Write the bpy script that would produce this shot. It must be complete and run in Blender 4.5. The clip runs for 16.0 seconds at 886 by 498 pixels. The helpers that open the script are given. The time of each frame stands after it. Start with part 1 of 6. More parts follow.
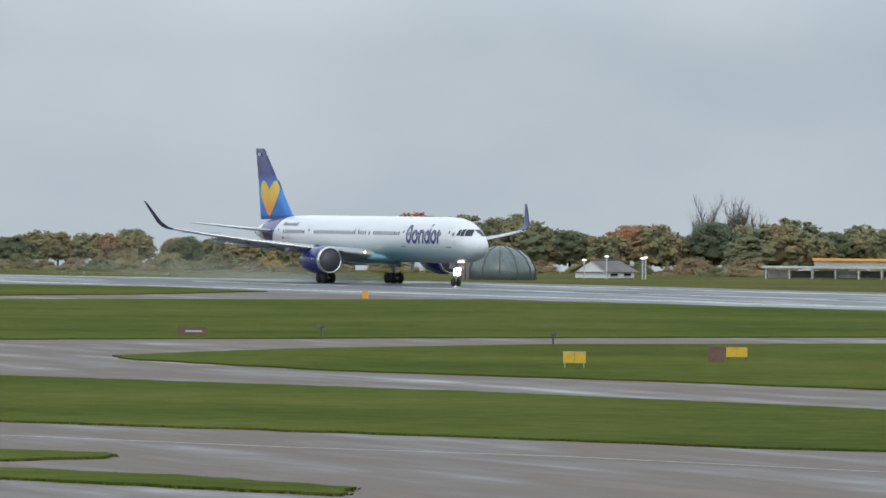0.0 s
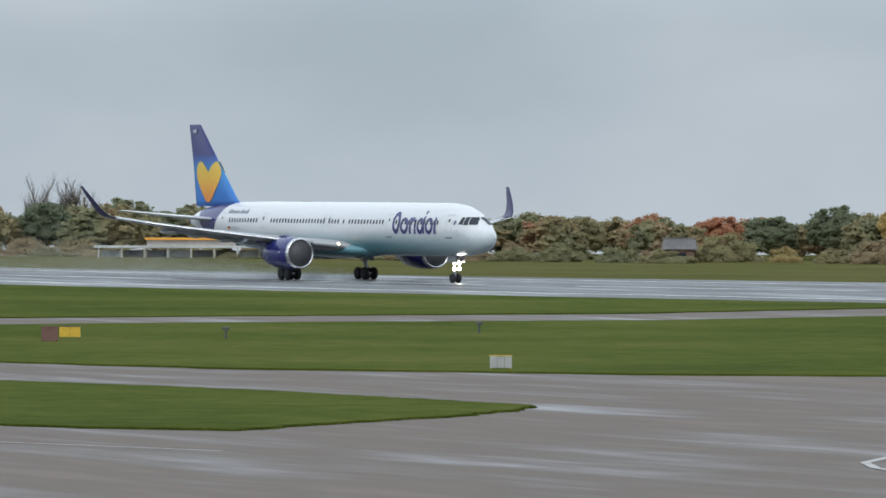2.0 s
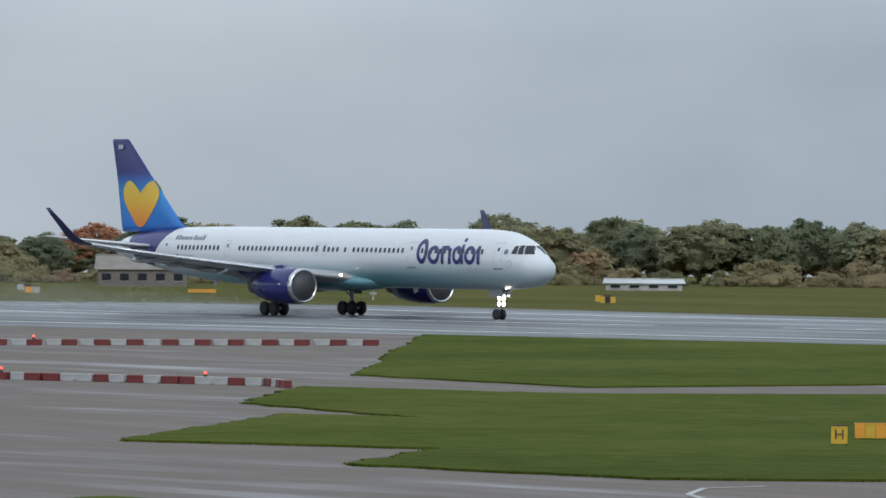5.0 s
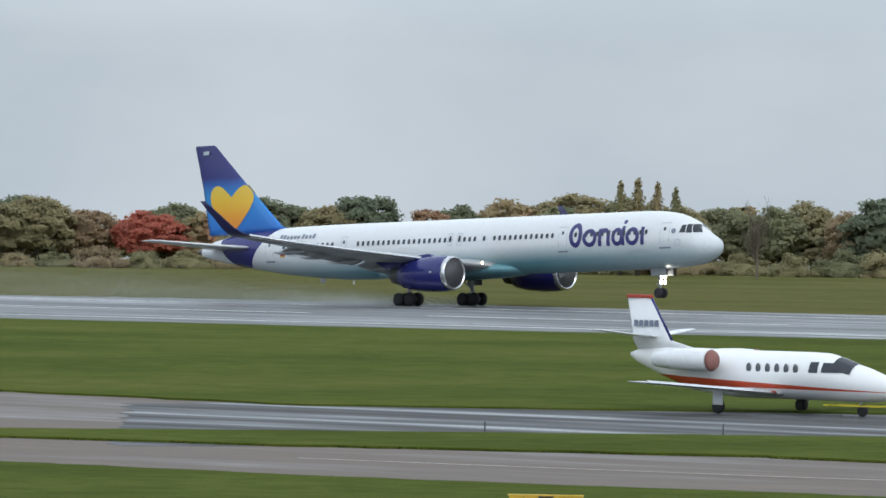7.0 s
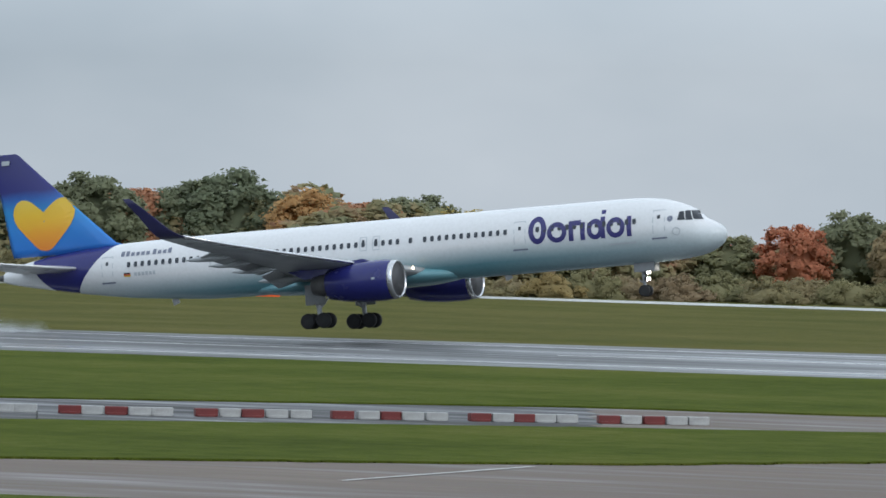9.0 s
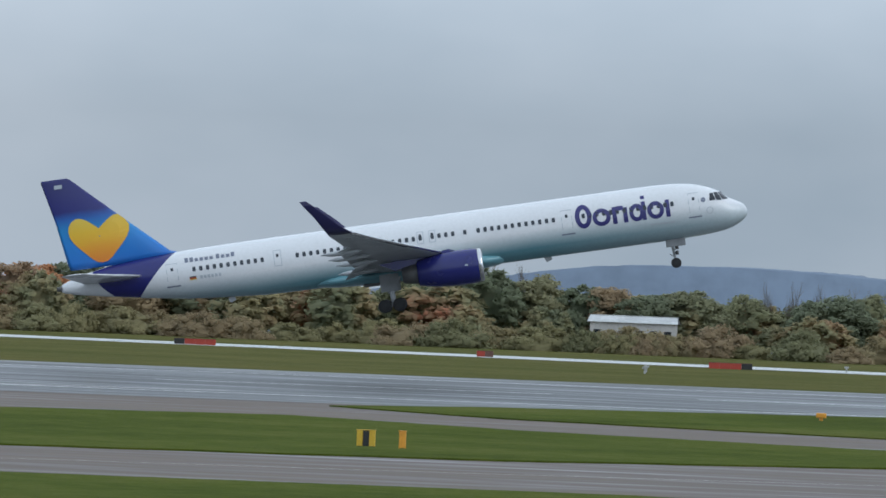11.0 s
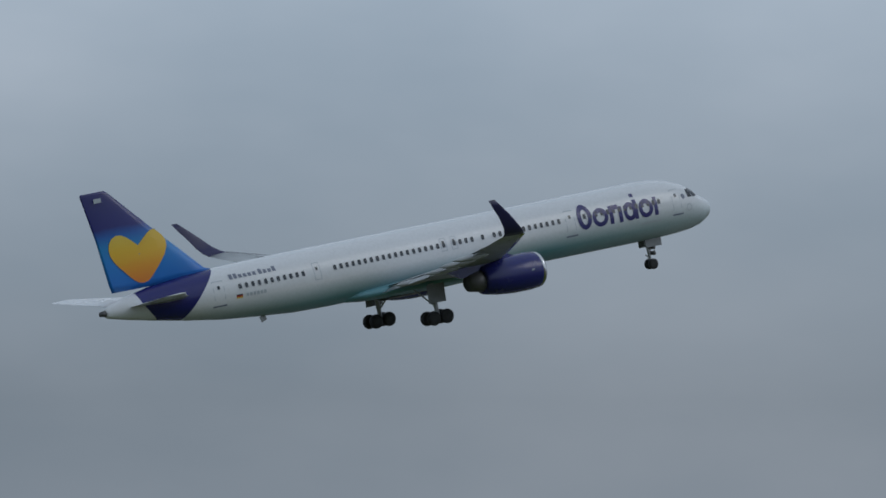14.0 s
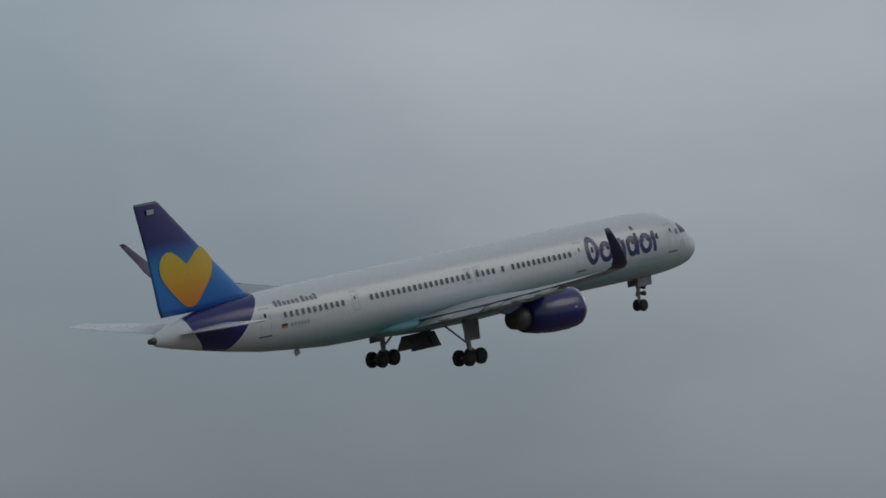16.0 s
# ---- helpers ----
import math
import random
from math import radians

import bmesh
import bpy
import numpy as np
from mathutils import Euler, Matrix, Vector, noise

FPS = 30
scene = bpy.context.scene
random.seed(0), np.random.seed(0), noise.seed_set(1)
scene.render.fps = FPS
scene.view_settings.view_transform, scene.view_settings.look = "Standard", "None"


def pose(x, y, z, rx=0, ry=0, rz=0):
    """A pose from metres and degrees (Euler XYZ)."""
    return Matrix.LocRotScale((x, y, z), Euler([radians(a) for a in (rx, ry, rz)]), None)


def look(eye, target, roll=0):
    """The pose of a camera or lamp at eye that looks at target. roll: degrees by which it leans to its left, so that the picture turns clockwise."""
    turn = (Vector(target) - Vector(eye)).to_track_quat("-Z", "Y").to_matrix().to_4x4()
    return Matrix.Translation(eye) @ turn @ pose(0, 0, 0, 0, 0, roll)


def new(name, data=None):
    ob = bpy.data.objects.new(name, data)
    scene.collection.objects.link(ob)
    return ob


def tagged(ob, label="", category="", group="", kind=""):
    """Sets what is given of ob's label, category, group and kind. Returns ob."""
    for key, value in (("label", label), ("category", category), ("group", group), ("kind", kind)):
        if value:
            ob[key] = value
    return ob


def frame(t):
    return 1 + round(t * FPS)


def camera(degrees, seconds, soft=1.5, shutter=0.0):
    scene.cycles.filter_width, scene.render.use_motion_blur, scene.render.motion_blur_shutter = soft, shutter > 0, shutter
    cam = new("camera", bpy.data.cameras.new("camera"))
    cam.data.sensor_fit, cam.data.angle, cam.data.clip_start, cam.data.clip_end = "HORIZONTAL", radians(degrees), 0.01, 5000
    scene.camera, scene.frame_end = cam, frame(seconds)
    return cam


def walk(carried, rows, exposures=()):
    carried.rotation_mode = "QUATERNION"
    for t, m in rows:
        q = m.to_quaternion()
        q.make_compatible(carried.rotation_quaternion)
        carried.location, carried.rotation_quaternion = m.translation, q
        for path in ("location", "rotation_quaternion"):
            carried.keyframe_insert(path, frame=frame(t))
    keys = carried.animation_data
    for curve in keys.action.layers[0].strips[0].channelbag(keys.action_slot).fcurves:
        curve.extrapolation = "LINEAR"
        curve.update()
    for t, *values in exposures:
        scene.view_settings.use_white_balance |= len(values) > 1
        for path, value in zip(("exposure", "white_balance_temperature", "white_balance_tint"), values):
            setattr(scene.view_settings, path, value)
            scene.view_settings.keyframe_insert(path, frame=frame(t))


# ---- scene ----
# ---- the lens and the pan, from a low mound beside the airfield ----
EYE_Z = 8.35
PATH = [  # seconds, x, y, azimuth, elevation, lean
    (0, 0.0, 0.0, -68.956, -0.406, 0.44),
    (0.5, 0.0, 0.0, -67.399, -0.423, -0.02),
    (1, 0.0, 0.0, -66.552, -0.734, 0.13),
    (1.5, 0.0, 0.0, -64.947, -0.762, -0.21),
    (2, 0.0, 0.0, -63.544, -0.545, 0.13),
    (2.4, 0.0, 0.0, -62.412, -0.585, -0.06),
    (2.5, 0.0, 0.0, -62.091, -0.594, -0.09),
    (2.6, 3.0, -1.7, -61.735, -0.588, -0.10),
    (2.7, 5.9, -3.4, -61.355, -0.575, -0.09),
    (2.8, 8.9, -5.1, -60.969, -0.561, -0.08),
    (2.9, 11.8, -6.7, -60.593, -0.553, -0.06),
    (3, 14.8, -8.4, -60.244, -0.557, -0.06),
    (3.1, 17.7, -10.1, -59.936, -0.582, -0.10),
    (3.2, 20.7, -11.8, -59.657, -0.624, -0.15),
    (3.3, 23.6, -13.5, -59.382, -0.668, -0.21),
    (3.4, 26.6, -15.2, -59.086, -0.698, -0.23),
    (3.5, 29.5, -16.8, -58.745, -0.703, -0.21),
    (3.6, 29.5, -16.8, -58.348, -0.674, -0.10),
    (4, 29.5, -16.8, -56.492, -0.439, 0.53),
    (4.5, 29.5, -16.8, -53.994, -0.302, 0.18),
    (5, 29.5, -16.8, -51.922, -0.355, 0.37),
    (5.2, 29.5, -16.8, -50.672, -0.498, 0.12),
    (5.3, 31.8, -19.1, -50.068, -0.555, 0.03),
    (5.5, 36.4, -23.7, -48.972, -0.626, -0.08),
    (5.8, 43.3, -30.6, -47.530, -0.643, -0.06),
    (6.1, 50.1, -37.5, -46.196, -0.592, 0.11),
    (6.4, 57.0, -44.3, -44.822, -0.515, 0.35),
    (6.7, 63.9, -51.2, -43.272, -0.445, 0.60),
    (7, 70.7, -58.1, -41.414, -0.412, 0.78),
    (7.2, 75.3, -62.6, -39.936, -0.421, 0.82),
    (7.3, 77.6, -64.9, -39.107, -0.438, 0.82),
    (7.5, 77.6, -64.9, -37.309, -0.487, 0.77),
    (8, 77.6, -64.9, -33.259, -0.399, 0.93),
    (8.5, 77.6, -64.9, -28.762, -0.278, 1.31),
    (8.7, 77.6, -64.9, -27.118, -0.250, 1.40),
    (8.8, 78.6, -68.3, -26.270, -0.237, 1.45),
    (9, 80.5, -75.1, -24.492, -0.217, 1.57),
    (9.3, 83.4, -85.3, -21.685, -0.198, 1.78),
    (9.6, 86.4, -95.4, -18.796, -0.178, 2.00),
    (9.9, 89.3, -105.6, -15.909, -0.145, 2.21),
    (10.2, 92.2, -115.7, -13.086, -0.089, 2.36),
    (10.5, 95.1, -125.9, -10.373, -0.001, 2.44),
    (10.7, 97.0, -132.7, -8.644, 0.081, 2.43),
    (10.8, 98.0, -136.1, -7.807, 0.130, 2.41),
    (11, 98.0, -136.1, -6.188, 0.247, 2.31),
    (11.5, 98.0, -136.1, -2.266, 0.629, 1.89),
    (12, 98.0, -136.1, 2.454, 0.916, 2.10),
    (12.5, 98.0, -136.1, 6.394, 1.191, 1.30),
    (13, 98.0, -136.1, 10.330, 1.533, 0.51),
    (13.1, 98.0, -136.1, 11.144, 1.603, 0.39),
    (13.2, 99.2, -133.3, 11.966, 1.678, 0.28),
    (13.5, 102.9, -125.1, 14.488, 1.937, 0.09),
    (14, 109.0, -111.4, 18.879, 2.484, 0.32),
    (14.5, 115.1, -97.7, 22.476, 2.632, 0.47),
    (15, 121.2, -84.0, 26.435, 3.501, 0.80),
    (15.5, 127.3, -70.3, 30.833, 4.289, 1.37),
    (15.6, 128.5, -67.5, 31.760, 4.385, 1.41),
    (15.7, 129.7, -64.8, 32.696, 4.452, 1.41),
    (15.8, 131.0, -62.1, 33.635, 4.501, 1.39),
    (15.9, 132.2, -59.3, 34.572, 4.546, 1.37),
    (16, 132.2, -59.3, 35.503, 4.599, 1.35)]


def aim(x, y, az, el, roll):
    a, e = radians(az), radians(el)
    way = Vector((math.sin(a) * math.cos(e), math.cos(a) * math.cos(e), math.sin(e)))
    return look((x, y, EYE_Z), Vector((x, y, EYE_Z)) + way * 100, roll)


cam = camera(7.178, 16.0, 1.6)
walk(cam, [(t, aim(*r)) for t, *r in PATH],
     exposures=[(0, 0.08, 6620, 10), (2.5, 0.0, 6550, 10), (3.5, -0.12, 6480, 10), (4.0, -0.2, 6430, 10), (4.5, -0.32, 6400, 10), (5.0, -0.18, 6400, 10), (5.2, -0.14, 6400, 10), (7.3, 0.12, 6550, 10), (8.7, 0.0, 6500, 10), (11.0, -0.16, 6200, 10), (12.0, -0.52, 6080, 10), (12.5, -0.76, 6050, 10), (13.0, -0.88, 6050, 10), (14.0, -1.10, 6150, 10), (14.5, -1.22, 6250, 10), (15.0, -1.40, 6450, 10), (15.5, -1.36, 6620, 10), (16.0, -1.58, 6700, 10)])

# ---- overcast sky and a broad weak sun ----
SUN_AZ, SUN_EL = 118.0, 36.0
world = bpy.data.worlds.new("overcast")
scene.world = world
world.use_nodes = True
wn, wl = world.node_tree.nodes, world.node_tree.links
wn.clear()
w_out = wn.new("ShaderNodeOutputWorld")
w_bg = wn.new("ShaderNodeBackground")
w_co = wn.new("ShaderNodeTexCoord")
w_sky = wn.new("ShaderNodeTexSky")
w_sky.sky_type, w_sky.sun_disc = "NISHITA", False
w_sky.sun_elevation, w_sky.sun_rotation = radians(SUN_EL), radians(SUN_AZ)
w_map = wn.new("ShaderNodeMapping")
w_map.inputs["Scale"].default_value = (8, 8, 17)
w_no = wn.new("ShaderNodeTexNoise")
w_no.inputs["Scale"].default_value, w_no.inputs["Detail"].default_value, w_no.inputs["Roughness"].default_value = 1.0, 5, 0.5
w_rp = wn.new("ShaderNodeValToRGB")
w_rp.color_ramp.elements[0].position, w_rp.color_ramp.elements[0].color = 0.30, (0.385, 0.468, 0.55, 1)
w_rp.color_ramp.elements[1].position, w_rp.color_ramp.elements[1].color = 0.72, (0.595, 0.662, 0.735, 1)
w_sep = wn.new("ShaderNodeSeparateXYZ")
w_cl = wn.new("ShaderNodeMath")
w_cl.operation, w_cl.use_clamp = "MULTIPLY_ADD", False
w_cl.inputs[1].default_value, w_cl.inputs[2].default_value = 13.5, 0.64
w_up = wn.new("ShaderNodeMath")
w_up.operation = "MULTIPLY_ADD"
w_up.inputs[1].default_value, w_up.inputs[2].default_value = -0.2, 2.15
w_mn = wn.new("ShaderNodeMath")
w_mn.operation = "MINIMUM"
w_mx = wn.new("ShaderNodeMath")
w_mx.operation = "MAXIMUM"
w_mx.inputs[1].default_value = 0.94
w_mul = wn.new("ShaderNodeVectorMath")
w_mul.operation = "SCALE"
w_mix = wn.new("ShaderNodeMix")
w_mix.data_type = "RGBA"
w_mix.inputs[0].default_value = 0.06
w_nis = wn.new("ShaderNodeVectorMath")
w_nis.operation = "SCALE"
w_nis.inputs["Scale"].default_value = 0.1
wl.new(w_co.outputs["Generated"], w_map.inputs["Vector"])
wl.new(w_map.outputs[0], w_no.inputs["Vector"])
wl.new(w_no.outputs["Fac"], w_rp.inputs[0])
wl.new(w_co.outputs["Generated"], w_sep.inputs[0])
wl.new(w_sep.outputs["Z"], w_cl.inputs[0])
wl.new(w_sep.outputs["Z"], w_up.inputs[0])
wl.new(w_cl.outputs[0], w_mn.inputs[0])
wl.new(w_up.outputs[0], w_mn.inputs[1])
wl.new(w_mn.outputs[0], w_mx.inputs[0])
wl.new(w_rp.outputs[0], w_mul.inputs[0])
wl.new(w_mx.outputs[0], w_mul.inputs["Scale"])
wl.new(w_sky.outputs[0], w_nis.inputs[0])
wl.new(w_mul.outputs[0], w_mix.inputs[6])
wl.new(w_nis.outputs[0], w_mix.inputs[7])
wl.new(w_mix.outputs[2], w_bg.inputs["Color"])
wl.new(w_bg.outputs[0], w_out.inputs["Surface"])
sun = new("sun", bpy.data.lights.new("sun", "SUN"))
sun.data.energy, sun.data.angle, sun.data.color = 0.8, radians(25), (1, 0.97, 0.93)
sun.matrix_basis = look((math.sin(radians(SUN_AZ)) * 50, math.cos(radians(SUN_AZ)) * 50, 50 * math.tan(radians(SUN_EL))), (0, 0, 0))


# ---- materials ----
def node_mat(name):
    m = bpy.data.materials.new(name)
    m.use_nodes = True
    nt = m.node_tree
    return m, nt, nt.nodes["Principled BSDF"]


def ramp(nt, stops):
    r = nt.nodes.new("ShaderNodeValToRGB")
    el = r.color_ramp.elements
    while len(el) < len(stops):
        el.new(0.5)
    for e, (p, c) in zip(el, stops):
        e.position, e.color = p, (*c, 1)
    return r


def noise_tex(nt, scale, detail=4, rough=0.55, stretch=None, coord="Object"):
    co = nt.nodes.new("ShaderNodeTexCoord")
    n = nt.nodes.new("ShaderNodeTexNoise")
    n.inputs["Scale"].default_value, n.inputs["Detail"].default_value, n.inputs["Roughness"].default_value = scale, detail, rough
    if stretch:
        mp = nt.nodes.new("ShaderNodeMapping")
        mp.inputs["Scale"].default_value = stretch
        nt.links.new(co.outputs[coord], mp.inputs[0])
        nt.links.new(mp.outputs[0], n.inputs["Vector"])
    else:
        nt.links.new(co.outputs[coord], n.inputs["Vector"])
    return n


def mix_rgb(nt, fac, a, b, blend="MIX"):
    m = nt.nodes.new("ShaderNodeMix")
    m.data_type, m.blend_type = "RGBA", blend
    for sock, v in ((m.inputs[0], fac), (m.inputs[6], a), (m.inputs[7], b)):
        if hasattr(v, "links"):
            nt.links.new(v, sock)
        else:
            sock.default_value = v if isinstance(v, (int, float)) else (*v, 1)
    return m.outputs[2]


def maths(nt, op, a, b=0.0, c=0.0, clamp=False):
    m = nt.nodes.new("ShaderNodeMath")
    m.operation, m.use_clamp = op, clamp
    for sock, v in zip(m.inputs, (a, b, c)):
        if hasattr(v, "links"):
            nt.links.new(v, sock)
        else:
            sock.default_value = v
    return m.outputs[0]


def bump(nt, bsdf, fac, strength, dist=0.02):
    b = nt.nodes.new("ShaderNodeBump")
    b.inputs["Strength"].default_value, b.inputs["Distance"].default_value = strength, dist
    nt.links.new(fac, b.inputs["Height"])
    nt.links.new(b.outputs[0], bsdf.inputs["Normal"])


def paint(name, col, rough=0.4, metal=0.0, var=0.12, scale=1.5, emit=0.0):
    """A painted or bare surface with grime at two scales."""
    m, nt, b = node_mat(name)
    n1, n2 = noise_tex(nt, scale), noise_tex(nt, scale * 9, 3)
    dark = tuple(c * (1 - 2.2 * var) for c in col)
    f = maths(nt, "MULTIPLY", n1.outputs["Fac"], n2.outputs["Fac"])
    r = ramp(nt, [(0.08, dark), (0.34, col)])
    nt.links.new(f, r.inputs[0])
    nt.links.new(r.outputs[0], b.inputs["Base Color"])
    nt.links.new(maths(nt, "MULTIPLY_ADD", n1.outputs["Fac"], -0.25, rough + 0.12, True), b.inputs["Roughness"])
    b.inputs["Metallic"].default_value = metal
    if emit:
        b.inputs["Emission Color"].default_value = (*col, 1)
        b.inputs["Emission Strength"].default_value = emit
    return m


def asphalt(name, dark, light, wet, rmin, rmax, stretch, dry_gloss=0.2):
    """Wet paving: patches, fine grain, long damp streaks along the way."""
    m, nt, b = node_mat(name)
    big = noise_tex(nt, 0.035, 5, 0.6, stretch)
    mid = noise_tex(nt, 0.2, 4, 0.5, stretch)
    fine = noise_tex(nt, 9, 3)
    run = noise_tex(nt, 0.11, 5, 0.65, (stretch[0] * 0.5, stretch[1] * 1.6, 1))
    f = maths(nt, "MULTIPLY_ADD", mid.outputs["Fac"], 0.34, maths(nt, "MULTIPLY_ADD", run.outputs["Fac"], 0.33, maths(nt, "MULTIPLY", big.outputs["Fac"], 0.33)))
    r = ramp(nt, [(0.40, dark), (0.58, light)])
    nt.links.new(f, r.inputs[0])
    col = mix_rgb(nt, 0.35, r.outputs[0], fine.outputs["Color"], "SOFT_LIGHT")
    nt.links.new(col, b.inputs["Base Color"])
    rr = ramp(nt, [(wet - 0.09, (rmin,) * 3), (wet + 0.11, (rmax,) * 3)])
    nt.links.new(f, rr.inputs[0])
    nt.links.new(rr.outputs[0], b.inputs["Roughness"])
    sp = ramp(nt, [(wet - 0.08, (0.5,) * 3), (wet + 0.09, (dry_gloss,) * 3)])
    nt.links.new(f, sp.inputs[0])
    nt.links.new(sp.outputs[0], b.inputs["Specular IOR Level"])
    bump(nt, b, fine.outputs["Fac"], 0.4, 0.012)
    return m


def grass_mat(name, a, c, d):
    m, nt, b = node_mat(name)
    big, mid, fine = noise_tex(nt, 0.045, 4), noise_tex(nt, 0.5, 4, 0.65), noise_tex(nt, 14, 3, 0.7)
    f = maths(nt, "MULTIPLY_ADD", mid.outputs["Fac"], 0.45, maths(nt, "MULTIPLY", big.outputs["Fac"], 0.55))
    r = ramp(nt, [(0.36, a), (0.5, c), (0.66, d)])
    nt.links.new(f, r.inputs[0])
    fr = ramp(nt, [(0.3, (0.35, 0.35, 0.3)), (0.7, (0.75, 0.75, 0.7))])
    nt.links.new(fine.outputs["Fac"], fr.inputs[0])
    nt.links.new(mix_rgb(nt, 0.7, r.outputs[0], fr.outputs[0], "OVERLAY"), b.inputs["Base Color"])
    b.inputs["Roughness"].default_value = 1.0
    b.inputs["Specular IOR Level"].default_value = 0.03
    bump(nt, b, fine.outputs["Fac"], 0.7, 0.05)
    return m


def see_through(nt, bsdf, col, share=0.5):
    """Thin leaves pass on a part of the light behind them."""
    tr = nt.nodes.new("ShaderNodeBsdfTranslucent")
    nt.links.new(col, tr.inputs["Color"])
    mx = nt.nodes.new("ShaderNodeMixShader")
    mx.inputs[0].default_value = share
    nt.links.new(bsdf.outputs[0], mx.inputs[1])
    nt.links.new(tr.outputs[0], mx.inputs[2])
    nt.links.new(mx.outputs[0], nt.nodes["Material Output"].inputs["Surface"])


def leaf_mat(name, stops, rough=0.75):
    """Foliage: each plant takes its own tone, each leaf clump a shade of it."""
    m, nt, b = node_mat(name)
    oi = nt.nodes.new("ShaderNodeObjectInfo")
    r = ramp(nt, stops)
    r.color_ramp.interpolation = "LINEAR"
    nt.links.new(oi.outputs["Random"], r.inputs[0])
    geo = nt.nodes.new("ShaderNodeNewGeometry")
    v = ramp(nt, [(0.0, (0.88, 0.88, 0.88)), (1.0, (1.08, 1.08, 1.05))])
    nt.links.new(geo.outputs["Random Per Island"], v.inputs[0])
    col = mix_rgb(nt, 1.0, r.outputs[0], v.outputs[0], "MULTIPLY")
    nt.links.new(col, b.inputs["Base Color"])
    see_through(nt, b, col)
    b.inputs["Roughness"].default_value = rough
    b.inputs["Specular IOR Level"].default_value = 0.2
    return m


M_RUNWAY = asphalt("runway_asphalt", (0.045, 0.047, 0.05), (0.105, 0.105, 0.105), 0.468, 0.22, 0.68, (0.25, 1.6, 1), 0.25)
M_APRON = asphalt("taxiway_asphalt", (0.098, 0.080, 0.068), (0.190, 0.158, 0.135), 0.425, 0.24, 0.85, (0.36, 1.4, 1), 0.05)
M_GRASS = grass_mat("mown_grass", (0.042, 0.057, 0.009), (0.066, 0.085, 0.014), (0.102, 0.106, 0.027))
M_FARGRASS = grass_mat("rough_grass", (0.062, 0.069, 0.018), (0.088, 0.086, 0.026), (0.119, 0.105, 0.040))
M_LINE = paint("line_paint", (0.80, 0.80, 0.77), 0.6, 0, 0.12, 0.8)
M_FADED = paint("faded_line_paint", (0.50, 0.48, 0.45), 0.6, 0, 0.25, 0.8)
M_WHITE = paint("gloss_white", (0.72, 0.73, 0.74), 0.28, 0, 0.03, 0.4)
M_NAVY = paint("navy_paint", (0.016, 0.019, 0.135), 0.25, 0, 0.05, 0.6)
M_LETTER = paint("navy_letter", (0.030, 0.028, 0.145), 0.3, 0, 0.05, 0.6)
M_GREYTXT = paint("grey_letter", (0.16, 0.18, 0.24), 0.4, 0, 0.05)
M_OUTLINE = paint("door_outline", (0.42, 0.46, 0.49), 0.4, 0, 0.05)
M_WINGGREY = paint("wing_grey", (0.36, 0.38, 0.39), 0.38, 0.1, 0.1, 0.7)
M_DARKGREY = paint("dark_metal", (0.10, 0.10, 0.10), 0.5, 0.4, 0.15, 1.2)
M_METAL = paint("bare_metal", (0.66, 0.66, 0.67), 0.22, 0.95, 0.06, 1.5)
M_TYRE = paint("tyre_rubber", (0.018, 0.018, 0.02), 0.75, 0, 0.2, 3)
M_STRUT = paint("strut_paint", (0.36, 0.37, 0.38), 0.4, 0.3, 0.12, 3)
M_CABWIN = paint("cabin_window", (0.035, 0.042, 0.055), 0.12, 0, 0.1, 3)
M_GLASS = paint("cockpit_glass", (0.022, 0.026, 0.034), 0.06, 0, 0.1, 2)
M_YELLOW = paint("sign_yellow", (0.64, 0.40, 0.03), 0.5, 0, 0.12, 2)
M_ORANGE = paint("sign_orange", (0.78, 0.34, 0.03), 0.5, 0, 0.12, 2)
M_BLACK = paint("sign_black", (0.02, 0.02, 0.02), 0.5, 0, 0.1, 2)
M_REDB = paint("barrier_red", (0.16, 0.020, 0.018), 0.5, 0, 0.15, 2.5)
M_WHITEB = paint("barrier_white", (0.40, 0.40, 0.39), 0.5, 0, 0.15, 2.5)
M_SIGNRED = paint("sign_red", (0.42, 0.05, 0.03), 0.5, 0, 0.12, 2)
M_BROWNRED = paint("sign_back", (0.16, 0.075, 0.06), 0.6, 0, 0.15, 2)
M_SOCK = paint("sock_orange", (0.90, 0.12, 0.02), 0.7, 0, 0.08, 2)
M_LAMP = paint("lamp_glow", (1.0, 0.93, 0.82), 0.3, 0, 0.0, 1, 40.0)
M_LAMPW = paint("wing_lamp_glow", (1.0, 0.80, 0.55), 0.3, 0, 0.0, 1, 7.0)
M_BEACON = paint("beacon_red", (1.0, 0.10, 0.06), 0.3, 0, 0.0, 1, 2.2)
M_BARK = paint("bark", (0.075, 0.06, 0.045), 0.9, 0, 0.2, 3)
M_ROOF = paint("roof_slate", (0.14, 0.13, 0.125), 0.7, 0, 0.2, 0.5)
M_DULL = paint("dull_wall", (0.20, 0.175, 0.15), 0.85, 0, 0.15, 0.6)
M_RENDER = paint("pale_wall", (0.52, 0.50, 0.47), 0.8, 0, 0.12, 0.4)
M_FENCE = paint("fence_pale", (0.52, 0.53, 0.52), 0.6, 0, 0.15, 0.3)
# haze of distance is painted into the hill's blue base colour
M_HAZEHILL = paint("far_hill", (0.175, 0.222, 0.29), 1.0, 0, 0.12, 0.01)
